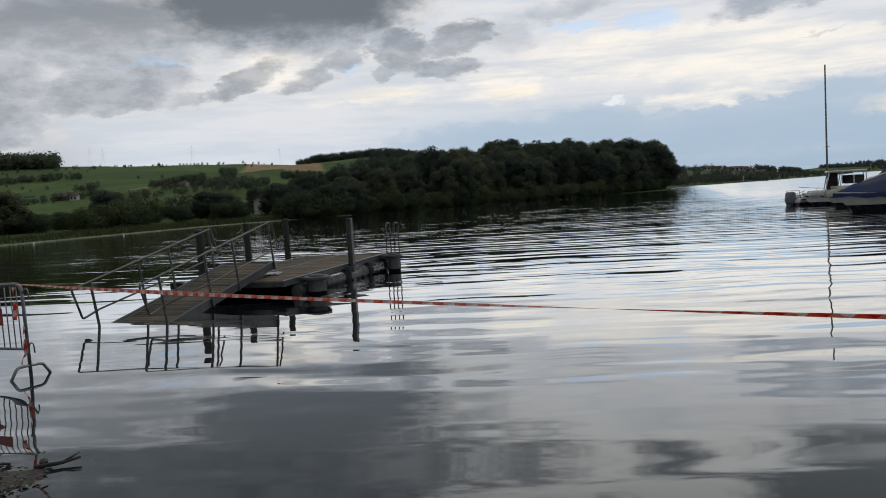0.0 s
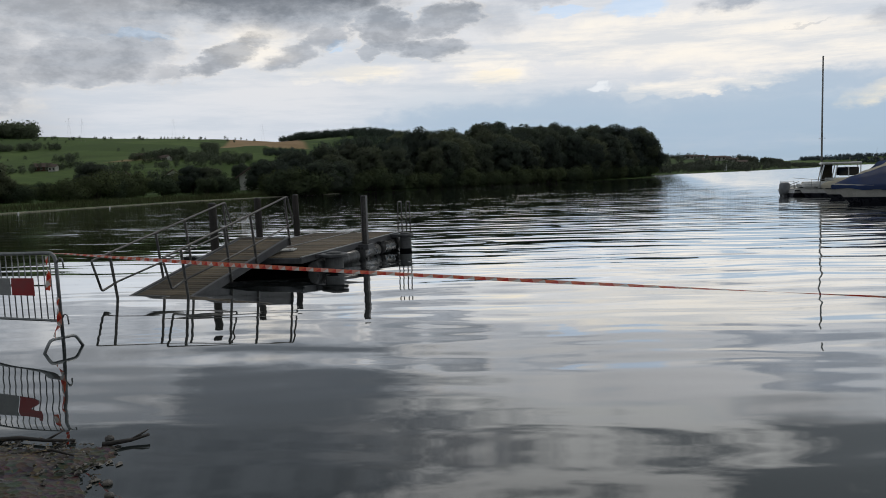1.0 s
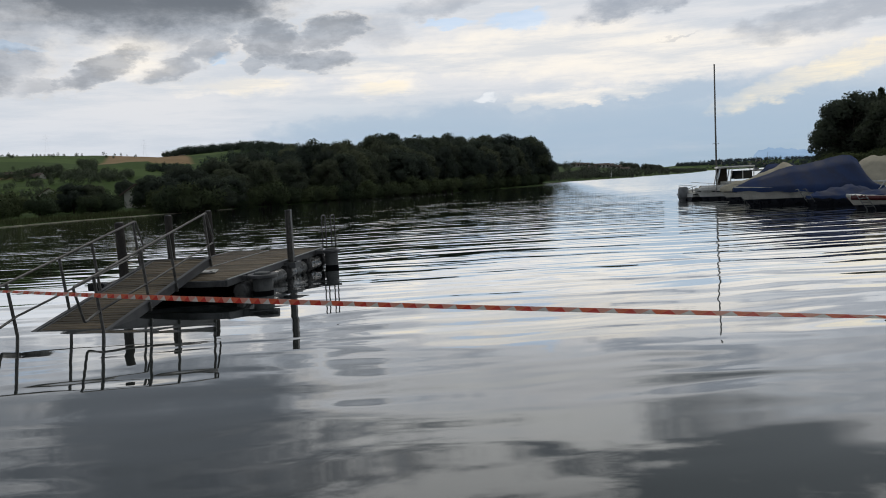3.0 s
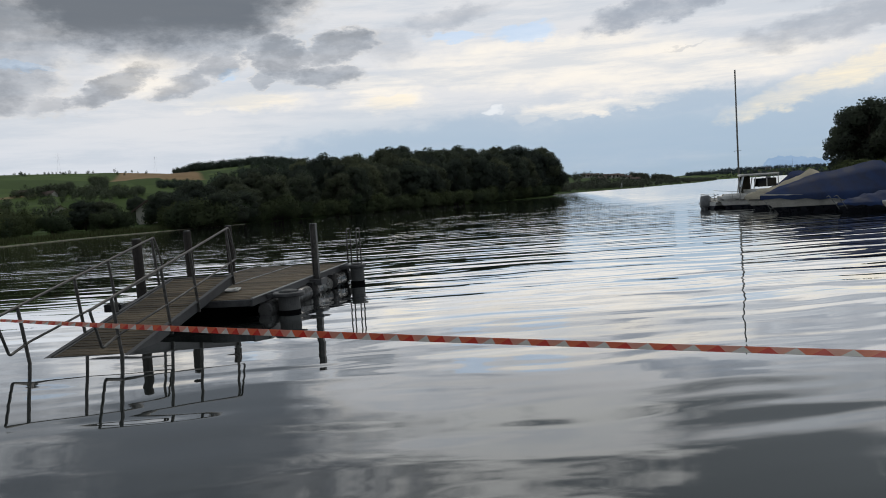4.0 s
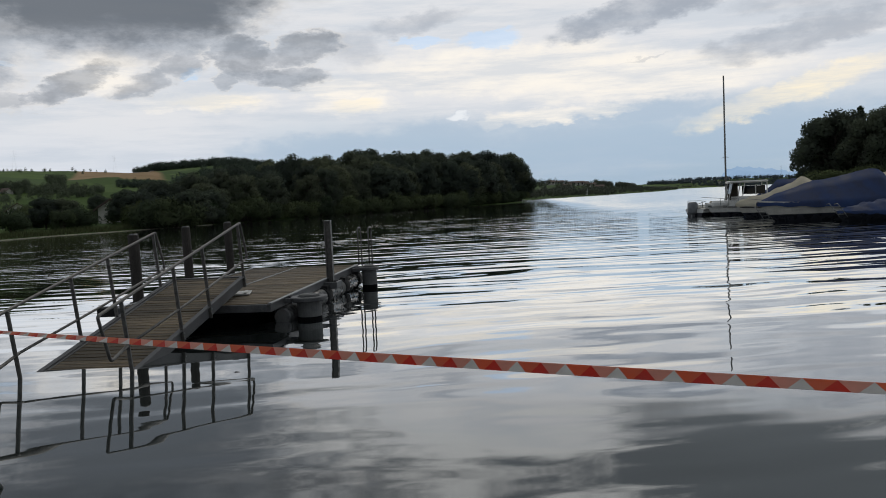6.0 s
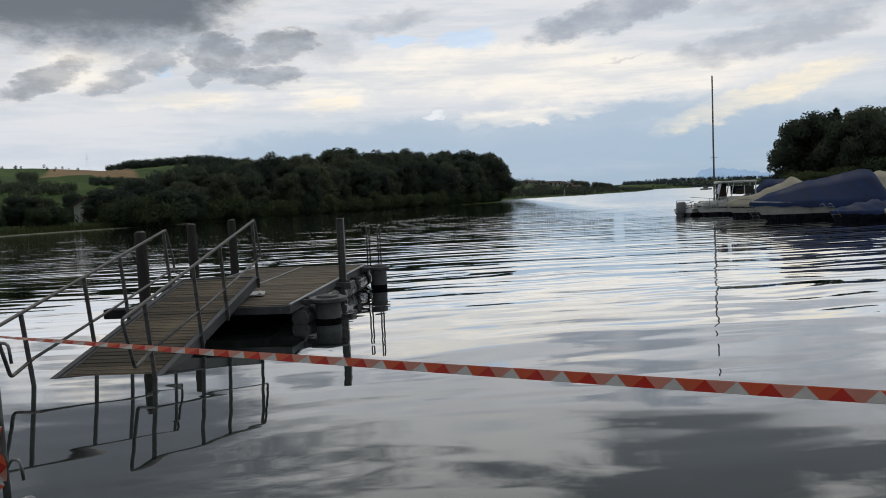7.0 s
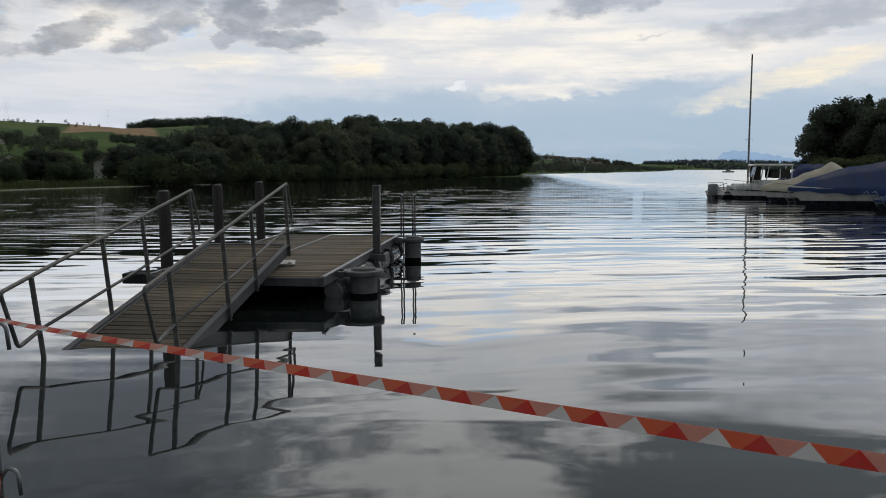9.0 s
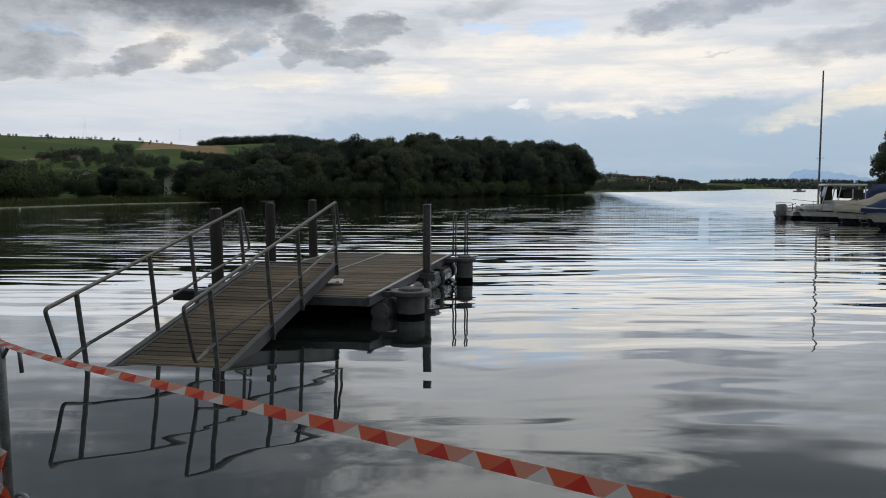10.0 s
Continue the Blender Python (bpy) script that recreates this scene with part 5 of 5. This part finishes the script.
# ---------------- trees ----------------
def clump_arrays(rng, centers, radii, count, size, squash=0.85):
    """Leaf sprays on the skins of lobes: small folded quads."""
    w = np.array([r ** 2 for r in radii])
    pick = rng.choice(len(centers), count, p=w / w.sum())
    d = rng.normal(size=(count, 3))
    d /= np.linalg.norm(d, axis=1)[:, None]
    rad = np.array(radii)[pick] * rng.uniform(0.35, 1.3, count) ** 0.7
    c = np.array(centers)[pick] + d * rad[:, None] * np.array([1, 1, squash])
    nrm = d + rng.normal(size=(count, 3)) * 0.6
    nrm /= np.linalg.norm(nrm, axis=1)[:, None]
    t = np.cross(nrm, rng.normal(size=(count, 3)))
    t /= np.linalg.norm(t, axis=1)[:, None]
    b = np.cross(nrm, t)
    s = size * rng.uniform(0.5, 1.3, count)[:, None]
    v = np.stack([c - t * s, c - b * s * 0.55 + nrm * s * 0.2, c + t * s, c + b * s * 0.6 + nrm * s * 0.15], 1).reshape(-1, 3)
    f = np.arange(count * 4).reshape(-1, 4)
    mid = np.mean(np.array(centers), axis=0)
    out = c - mid
    out /= np.linalg.norm(out, axis=1)[:, None] + 1e-6
    soft = d * 0.4 + out * 0.55 + nrm * 0.12 + np.array([0, 0, 0.12])
    soft /= np.linalg.norm(soft, axis=1)[:, None]
    return v, f, np.repeat(soft, 4, axis=0)


def leaves(name, v, f, soft, mat, parent=None):
    """Leaf sprays shaded as the rounded masses that they make up."""
    ob = raw(name, v.tolist(), f.tolist(), mat, parent, True)
    ob.data.normals_split_custom_set_from_vertices(soft.tolist())
    return ob


def make_tree(kind, seed, label, mat, height=10.0):
    """A tree with trunk, limbs and a crown of many leaf sprays, standing at the origin."""
    rng = np.random.default_rng(seed)
    g = thing(kind, Matrix.Identity(4), label, "tree", "waterside trees")
    bm = bmesh.new()
    lean = rng.uniform(-0.3, 0.3, 2)
    tube(bm, [(0, 0, -0.6), (0.02, 0, 0.5), (lean[0] * 0.4, lean[1] * 0.4, height * 0.35), (lean[0], lean[1], height * 0.75)], height * 0.022, 8, taper=height * 0.008)
    centers, radii = [], []
    n = 26
    for k in range(n):
        a, h = 2.4 * k + rng.uniform(-0.4, 0.4), height * (0.18 + 0.68 * (k + 0.5) / n) * rng.uniform(0.92, 1.06)
        reach = height * 0.29 * (1 - abs((h / height - 0.42)) * 1.15) * rng.uniform(0.65, 1.3)
        e = np.array([math.cos(a) * reach, math.sin(a) * reach, h])
        r = height * 0.118 * rng.uniform(0.65, 1.2)
        centers.append(e)
        radii.append(r)
        tube(bm, [(lean[0] * h / height, lean[1] * h / height, h * 0.72), tuple(e * [0.55, 0.55, 0.9]), tuple(e)], height * 0.008, 6, taper=height * 0.002)
    centers.append(np.array([lean[0], lean[1], height * 0.87]))
    radii.append(height * 0.115)
    part("trunk", bm, M_BARK, g, "dark trunk with spreading limbs", True)
    v, f, soft = clump_arrays(rng, centers, radii, 14000, height * 0.0185)
    leaves("crown", v, f, soft, mat, g)
    return g


def make_conifer(seed, height=10.0):
    rng = np.random.default_rng(seed)
    g = thing("spruce", Matrix.Identity(4), "dark spruce rising above the other trees", "tree", "waterside trees")
    part("trunk", tube(bmesh.new(), [(0, 0, -0.6), (0, 0, height * 0.6), (0, 0, height)], height * 0.017, 8, taper=0.01), M_BARK, g, "dark straight trunk", True)
    V = []
    for k in range(34):
        h = height * (0.12 + 0.87 * k / 33)
        reach = height * 0.2 * (1 - k / 34) ** 0.8 + 0.12
        for j in range(8):
            a = rng.uniform(0, 6.28)
            for q in range(7):
                s = reach * (0.2 + 0.8 * q / 6) * rng.uniform(0.85, 1.1)
                c = np.array([math.cos(a) * s, math.sin(a) * s, h - 0.28 * s + 0.1 * s * q / 6])
                w = height * 0.022 * rng.uniform(0.6, 1.3)
                d1, d2 = rng.normal(size=3) * w, rng.normal(size=3) * w
                V += [c - d1, c - d2 * 0.6, c + d1, c + d2 * 0.6]
    raw("crown", [tuple(p) for p in V], np.arange(len(V)).reshape(-1, 4).tolist(), M_NEEDLE, g)
    return g


def make_bush(seed, label, mat, height=4.0):
    rng = np.random.default_rng(seed)
    g = thing("willow_bush", Matrix.Identity(4), label, "bush", "waterside bushes")
    bm = bmesh.new()
    C, R = [], []
    for k in range(8):
        a = 0.8 * k + rng.uniform(-0.3, 0.3)
        e = np.array([math.cos(a) * height * 0.32, math.sin(a) * height * 0.32, height * rng.uniform(0.12, 0.66)])
        tube(bm, [(0.05 * math.cos(a), 0.05 * math.sin(a), -0.4), tuple(e * [0.5, 0.5, 0.6]), tuple(e)], 0.06, 6, taper=0.015)
        C.append(e)
        R.append(height * rng.uniform(0.22, 0.34))
    part("trunk", bm, M_BARK, g, "thin branching dark stem", True)
    v, f, soft = clump_arrays(rng, C, R, 4600, height * 0.034)
    leaves("crown", v, f, soft, mat, g)
    return g


broad = [make_tree("broadleaf_tree", 11 + k, "dense dark green broadleaf tree on the wooded shore", (M_LEAF, M_LEAFDARK)[k % 2]) for k in range(6)]
spruce = make_conifer(31)
bushes = [make_bush(41 + k, "rounded green willow bush on the lake bank", M_BUSH) for k in range(3)]
USED = set()


def plant(src, x, y, h, base, yaw, wide=1.0, label=""):
    """Set a tree of that height; the first planting moves the model itself."""
    s = h / base
    m = Matrix.Translation((x, y, max(ground_z(x, y), 0.0) - 0.03)) @ Matrix.Rotation(yaw, 4, "Z") @ Matrix.Diagonal((s * wide, s * wide, s, 1))
    if src.name not in USED:
        USED.add(src.name)
        src.matrix_basis = m
        ob = src
    else:
        ob = copy_thing(src, m)
        ob.scale = (s * wide, s * wide, s)
    if label:
        tagged(ob, label)
    return ob


rng = np.random.default_rng(77)


def shore_point(t, line):
    k = t * (len(line) - 1)
    i = min(int(k), len(line) - 2)
    f = k - i
    return tuple(line[i][c] + f * (line[i + 1][c] - line[i][c]) for c in (0, 1))


# wooded point that runs out into the lake
POINT = [(-41, 96), (-33, 114), (-22.5, 140), (-12, 168), (-2, 196), (5, 220)]
for row, (back, n) in enumerate(((2.5, 30), (10, 26), (20, 22), (34, 16))):
    for k in range(n):
        t = (k + rng.uniform(0.1, 0.9)) / n
        x, y = shore_point(t, POINT)
        x, y = x - back * 0.93 + rng.uniform(-2, 2), y + back * 0.36 + rng.uniform(-2, 2)
        if t > 0.93:
            x -= 2.5
        r = math.hypot(x + 1, y - 2)
        az = math.degrees(math.atan2(x + 1, y - 2))
        if az < -27 or (abs(az + 26.1) < 1.0 and r < 132):
            continue
        el = 3.15 if az > -15 else (3.15 + (az + 15) * 0.17)
        h = (1.8 + r * math.tan(radians(max(el, 1.1)))) * rng.uniform(0.82, 1.08) * (1.0 if row else 0.84)
        plant(broad[rng.integers(0, 6)], x, y, h, 10.0, rng.uniform(0, 6.28), rng.uniform(0.9, 1.25))
for k, (x, y, h, w) in enumerate(((3.6, 222.5, 13.4, 1.1), (4.6, 220.5, 11.6, 1.05), (0.6, 219, 12.6, 1.1), (2.2, 227, 13.0, 1.1), (5.6, 221.5, 8.0, 1.1), (-3.0, 214, 13.6, 1.1))):
    plant(broad[(k * 2 + 1) % 6], x, y, h, 10.0, 0.4 + k, w, "tall broadleaf tree at the tip of the wooded point")
for k in range(46):
    x, y = shore_point((k + rng.uniform(0, 1)) / 46, POINT)
    plant(bushes[rng.integers(0, 3)], x + rng.uniform(-0.5, 1.0), y + rng.uniform(-1, 1), rng.uniform(2.4, 4.0), 4.0, rng.uniform(0, 6.28), rng.uniform(1.0, 1.4))

# trees behind the reedy bank: (bearing, how high their tops rise over the eye, degrees)
BANK_TOPS = [(-48, 2.3), (-42.1, 2.2), (-41.3, 0.55), (-39.7, 0.35), (-37.3, 0.7), (-35.4, 1.4), (-33.4, 1.2), (-32.0, 0.4), (-31.0, 0.95), (-28.6, 1.1), (-26.6, 0.5), (-24.8, 1.2), (-18, 1.6)]
for k in range(84):
    a = radians(-48 + 30 * (k + rng.uniform(0, 1)) / 84)
    r = rng.uniform(100, 170) if k % 2 else rng.uniform(74, 100)
    x, y = -1 + r * math.sin(a), 2 + r * math.cos(a)
    if shore_distance(np.array([x]), np.array([y]))[0] < 5:
        r += 22
        x, y = -1 + r * math.sin(a), 2 + r * math.cos(a)
    if (abs(math.degrees(a) + 26.1) < 1.0 and r < 132):
        continue
    el = np.interp(math.degrees(a), *zip(*BANK_TOPS)) * rng.uniform(0.5, 1.05)
    h = 1.8 + r * math.tan(radians(el)) - ground_z(x, y) * 0.8
    if rng.uniform() < 0.12:
        plant(spruce, x, y, h * 1.1, 10.0, rng.uniform(0, 6.28), 1.0)
    elif h < 4.2 or k % 2:
        plant(bushes[rng.integers(0, 3)], x, y, h, 4.0, rng.uniform(0, 6.28), rng.uniform(0.9, 1.4))
    else:
        plant(broad[rng.integers(0, 6)], x, y, h, 10.0, rng.uniform(0, 6.28), rng.uniform(1.1, 1.5))

for az, r, h in ((-47.5, 78, 6.2), (-45.6, 84, 5.6), (-44.4, 80, 5.2), (-43.0, 88, 4.6), (-42.2, 84, 4.2), (-35.8, 92, 4.2), (-29.5, 104, 3.8), (-28.4, 104, 3.6), (-24.8, 112, 4.6)):
    plant(broad[int(r) % 6], -1 + r * math.sin(radians(az)), 2 + r * math.cos(radians(az)), h, 10.0, r, 1.5, "broad dark tree standing on the lake bank")

# trees on the near bank behind the moored boats
for k in range(26):
    a = radians(20.6 + 21.3 * ((k + rng.uniform(0.2, 0.8)) / 26))
    r = rng.uniform(150, 200)
    el = 4.0 + 0.5 * math.sin(k * 1.7) + (0.5 if k > 9 else 0)
    x, y = -1 + r * math.sin(a), 2 + r * math.cos(a)
    plant(broad[rng.integers(0, 6)], x, y, 1.8 + r * math.tan(radians(el)), 10.0, rng.uniform(0, 6.28), rng.uniform(0.95, 1.2))
plant(broad[4], 70.5, 181, 14.0, 10.0, 2.0, 0.9, "broadleaf tree at the edge of the bank behind the boats")
plant(broad[0], 71, 176, 15.0, 10.0, 0.7, 1.0, "broadleaf tree at the edge of the bank behind the boats")
plant(spruce, 79.5, 158, 22.2, 10.0, 1.0, 0.95)
plant(spruce, 71, 168, 15.2, 10.0, 2.0, 0.8)
for k in range(14):
    a = radians(21.6 + 17 * k / 14)
    r = 148
    plant(bushes[k % 3], -1 + r * math.sin(a), 2 + r * math.cos(a), rng.uniform(3.5, 5.5), 4.0, k, 1.5)


def woods(name, label, spots, sprays=150, mat=None):
    """Far trees too many to count, joined."""
    V, S = [], []
    for x, y, h in spots:
        z = max(ground_z(x, y), 0.0)
        C = [np.array([x, y, z + h * 0.62]), np.array([x + rng.uniform(-1, 1) * h * 0.15, y, z + h * 0.38]), np.array([x, y + rng.uniform(-1, 1) * h * 0.15, z + h * 0.3])]
        v, f, soft = clump_arrays(rng, C, [h * 0.36, h * 0.38, h * 0.36], sprays, h * 0.115 * (80 / sprays) ** 0.45, 1.0)
        V.append(v)
        S.append(soft)
    V, S = np.concatenate(V), np.concatenate(S)
    ob = leaves(name, V, np.arange(len(V)).reshape(-1, 4), S, mat or M_WOODS)
    tagged(ob, label, "woods", kind="stuff")


def polar(az, r):
    return -1 + r * math.sin(radians(az)), 2 + r * math.cos(radians(az))


spots = []
for k in range(900):      # wooded hillside above the point
    az, r = rng.uniform(-25.0, 1.5), rng.uniform(300, 860)
    if az < -19 and r > 330 + (az + 25) * 85:
        continue
    spots.append(polar(az, r) + (rng.uniform(6, 11) * min(1, max(0.45, (az + 26) / 4)),))
for k in range(330):      # wood along the crest
    az = rng.uniform(-24.4, -15.6)
    spots.append(polar(az, rng.uniform(850, 910)) + (rng.uniform(4.5, 9.5) * min(1, 0.6 + (az + 24.4) / 4),))
for k in range(90):
    spots.append(polar(rng.uniform(-25.4, -22.6), rng.uniform(610, 650)) + (rng.uniform(2.5, 4.5),))
for k in range(160):
    spots.append(polar(rng.uniform(-25.6, -20), rng.uniform(270, 480)) + (rng.uniform(4, 6.5),))
woods("wooded_hillside", "dark mixed woods covering the hillside", spots)
spots = [polar(rng.uniform(-46, -39.7), rng.uniform(940, 1000)) + (rng.uniform(13, 18),) for k in range(150)]
woods("ridge_wood", "dark block of forest on the ridge", spots)
spots = []
for az0, az1, r0, r1, n in ((-42, -37, 545, 560, 22), (-37.0, -35.9, 520, 530, 8), (-33.2, -31, 590, 600, 26), (-31, -26, 610, 520, 40), (-29.6, -28.4, 730, 720, 12), (-46, -38.0, 770, 765, 120), (-36, -30, 330, 300, 8), (-29.7, -28.5, 600, 640, 34), (-34.0, -26.0, 604, 575, 70), (-31.8, -30.6, 600, 606, 26), (-37.0, -27.0, 530, 545, 26), (-38.6, -37.2, 640, 650, 12)):
    for k in range(n):
        t = rng.uniform()
        spots.append(polar(az0 + t * (az1 - az0), r0 + t * (r1 - r0) + rng.uniform(-14, 14)) + (rng.uniform(3.5, 6.5),))
for k in range(34):
    spots.append(polar(rng.uniform(-46, -25), rng.uniform(600, 930)) + (rng.uniform(2, 4.5),))
for k in range(46):      # little trees along the skyline
    spots.append(polar(rng.uniform(-40, -25.5), rng.uniform(880, 960)) + (rng.uniform(1.8, 4.2),))
woods("hedgerows", "scattered field trees and hedges on the slope", spots, 170)
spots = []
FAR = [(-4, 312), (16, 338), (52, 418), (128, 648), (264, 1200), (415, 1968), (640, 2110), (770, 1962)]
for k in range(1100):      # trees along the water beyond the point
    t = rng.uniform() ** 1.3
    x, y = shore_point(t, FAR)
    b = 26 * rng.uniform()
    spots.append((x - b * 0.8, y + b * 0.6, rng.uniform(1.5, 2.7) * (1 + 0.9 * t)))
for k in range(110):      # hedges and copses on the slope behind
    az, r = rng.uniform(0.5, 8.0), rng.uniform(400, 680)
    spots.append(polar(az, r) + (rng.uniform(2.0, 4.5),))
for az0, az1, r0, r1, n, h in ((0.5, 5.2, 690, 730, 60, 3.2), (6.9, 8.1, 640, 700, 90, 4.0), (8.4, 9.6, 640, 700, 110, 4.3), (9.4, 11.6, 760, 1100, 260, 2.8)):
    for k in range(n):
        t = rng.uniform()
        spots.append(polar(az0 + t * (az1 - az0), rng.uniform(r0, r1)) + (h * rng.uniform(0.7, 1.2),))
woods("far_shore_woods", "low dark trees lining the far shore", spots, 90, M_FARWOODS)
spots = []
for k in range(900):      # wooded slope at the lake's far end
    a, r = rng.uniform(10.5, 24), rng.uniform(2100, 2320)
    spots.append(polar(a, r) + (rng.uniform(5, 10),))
# the haze on these woods is in their leaf colour
woods("far_end_woods", "woods on the low hills at the lake's far end, leaves tinted blue for haze", spots, 70, M_HAZEWOODS)


def build_reeds():
    V, F = [], []
    edge = [(-47.2, 38), (-46.4, 62), (-45.4, 80), (-40.5, 92.5), (-37, 102)]
    for k in range(9000):
        x, y = shore_point(rng.uniform(), edge)
        b = rng.uniform(-0.2, 3.0)
        x, y = x - b, y + rng.uniform(-1, 1)
        z, h = max(ground_z(x, y), 0) - 0.05, rng.uniform(0.3, 0.65)
        a, w, l = rng.uniform(0, 6.28), rng.uniform(0.02, 0.05), rng.normal(0, 0.14, 2)
        o = len(V)
        c, s = math.cos(a) * w, math.sin(a) * w
        V += [(x - c, y - s, z), (x + c, y + s, z), (x + l[0], y + l[1], z + h)]
        F.append((o, o + 1, o + 2))
    tagged(raw("reeds", V, F, M_REED), "pale green reeds and grass along the bank", "reeds", kind="stuff")


build_reeds()


def build_pale_strip():
    """Low line of thin pale slivers along the bank's waterline."""
    V, F = [], []
    edge = [(-46.6, 38), (-45.8, 62), (-44.8, 80), (-39.8, 92.2), (-36.5, 101)]
    for k in range(3600):
        x, y = shore_point(rng.uniform(), edge)
        x, y = x + rng.normal(0, 0.10), y + rng.uniform(-0.6, 0.6)
        a, l, w = rng.normal(1.35, 0.5), rng.uniform(0.3, 0.8), rng.uniform(0.012, 0.03)
        c, s, z = math.cos(a), math.sin(a), rng.uniform(0.0, 0.022)
        o = len(V)
        V += [(x - c * l, y - s * l, z), (x, y, z + w), (x + c * l, y + s * l, z + rng.uniform(-0.02, 0.02)), (x, y, z - w)]
        F.append((o, o + 1, o + 2, o + 3))
    tagged(raw("reed_wrack", V, F, M_PALESTRIP), "thin pale line of low slivers along the bank", "reeds", kind="stuff")


build_pale_strip()


# ---------------- houses, pylons ----------------
def house(x, y, w, d, h, yaw, wall, label, roof_h=None, name="farmhouse"):
    g = thing(name, pose(x, y, ground_z(x, y) - 0.2, 0, 0, yaw), label, "house")
    rh = roof_h or w * 0.32
    part("wall", box(bmesh.new(), 0, 0, h / 2, d, w, h), wall, g)
    gable = loft(bmesh.new(), [[(-d / 2, -w / 2, h), (-d / 2, 0, h + rh), (-d / 2, w / 2, h)], [(d / 2, -w / 2, h), (d / 2, 0, h + rh), (d / 2, w / 2, h)]])
    part("gable", gable, wall, g)
    for s in (-1, 1):
        bm = loft(bmesh.new(), [[(-d / 2 - 0.6, s * (w / 2 + 0.6), h - 0.35), (-d / 2 - 0.6, 0, h + rh + 0.12), (-d / 2 - 0.6, 0, h + rh + 0.32), (-d / 2 - 0.6, s * (w / 2 + 0.6), h - 0.15)],
                               [(d / 2 + 0.6, s * (w / 2 + 0.6), h - 0.35), (d / 2 + 0.6, 0, h + rh + 0.12), (d / 2 + 0.6, 0, h + rh + 0.32), (d / 2 + 0.6, s * (w / 2 + 0.6), h - 0.15)]])
        part("roof", bm, M_ROOF, g, "red-brown tiled roof slope")
    for k in range(max(2, int(d // 3))):
        xx = -d / 2 + (k + 0.5) * d / max(2, int(d // 3))
        for zz in ((1.5, 4.2) if h > 4.5 else (1.5,)):
            wn = part("window", box(bmesh.new(), xx, -w / 2 - 0.02, zz, 1.1, 0.06, 1.3), M_WALL if wall is not M_WALL else M_BROWNWALL, g)
            part("pane", box(bmesh.new(), xx, -w / 2 - 0.055, zz, 0.9, 0.02, 1.1), M_WINDOW, wn)


def hp(az, r):
    return polar(az, r)


house(*hp(-39.3, 560), 6, 10, 2.8, 20, M_BROWNWALL, "brown farmhouse with a wide red roof on the slope")
house(*hp(-38.7, 545), 4, 4.5, 3, 10, M_WALL, "small white house beside the brown farm")
house(*hp(-32.0, 590), 6, 10, 2.8, -15, M_WALL, "farmhouse with a reddish roof among field trees")
house(*hp(-33.4, 620), 5, 8, 2.2, 5, M_BROWNWALL, "low brown barn in the meadow")
house(-55.0, 114.0, 3.2, 4.5, 2.3, -64, M_WALL, "white gabled house half hidden by trees")
house(*hp(-31.2, 240), 5, 6, 2.2, -60, M_WALL, "white house glimpsed between the bank trees")
house(*hp(-34.8, 250), 5, 6, 2.2, -10, M_WALL, "white house glimpsed between the bank trees")
for az, r, w, d in ((3.9, 560, 3.2, 5), (5.6, 600, 3.6, 12), (6.1, 620, 3.4, 8), (6.6, 600, 3.2, 7), (5.0, 520, 3.0, 5), (7.2, 560, 3.0, 6), (4.5, 640, 3.2, 6)):
    house(*hp(az, r), w, d, 1.8 + 0.05 * d, az * 3, M_WALL, "pale house on the slope beyond the point", w * 0.22)
for az, r in ((11.6, 2120), (12.6, 2130), (13.4, 2115), (14.2, 2125), (15.1, 2120), (16.0, 2130), (17.0, 2140), (12.1, 2150), (14.8, 2160)):
    house(*hp(az, r + 60), 5, 8, 4.5, az * 7, M_WALL, "pale house among the trees of the far shore")
house(*hp(13.0, 2230), 5, 13, 4, 12, M_WALL, "pale long building at the lake's far end")
house(*hp(15.6, 2240), 5, 13, 4, -12, M_WALL, "pale long building at the lake's far end")
bx, by = 46.0, 72.0
house(bx, by, 8, 14, 2.6, 60, M_BROWNWALL, "dark red-brown timber boathouse behind the boats", 1.3, "boathouse")


def pylon(az, r, h):
    x, y = polar(az, r)
    g = thing("power_pylon", pose(x, y, ground_z(x, y), 0, 0, 30), "thin steel lattice power pylon on the ridge", "pylon", "power pylons")
    for sx in (-1, 1):
        for sy in (-1, 1):
            part("leg", tube(bmesh.new(), [(sx * h * 0.09, sy * h * 0.09, 0), (sx * h * 0.03, sy * h * 0.03, h * 0.6), (0, 0, h)], 0.022, 5), M_PYLON, g)
    for z, w in ((0.68, 0.2), (0.8, 0.16), (0.92, 0.11)):
        part("cross_arm", tube(bmesh.new(), [(-h * w, 0, h * z), (0, 0, h * (z + 0.02)), (h * w, 0, h * z)], 0.028, 5), M_PYLON, g)


pylon(-36.9, 860, 22)
pylon(-31.3, 880, 22)
pylon(-25.5, 900, 19)
pylon(-37.7, 1000, 22)
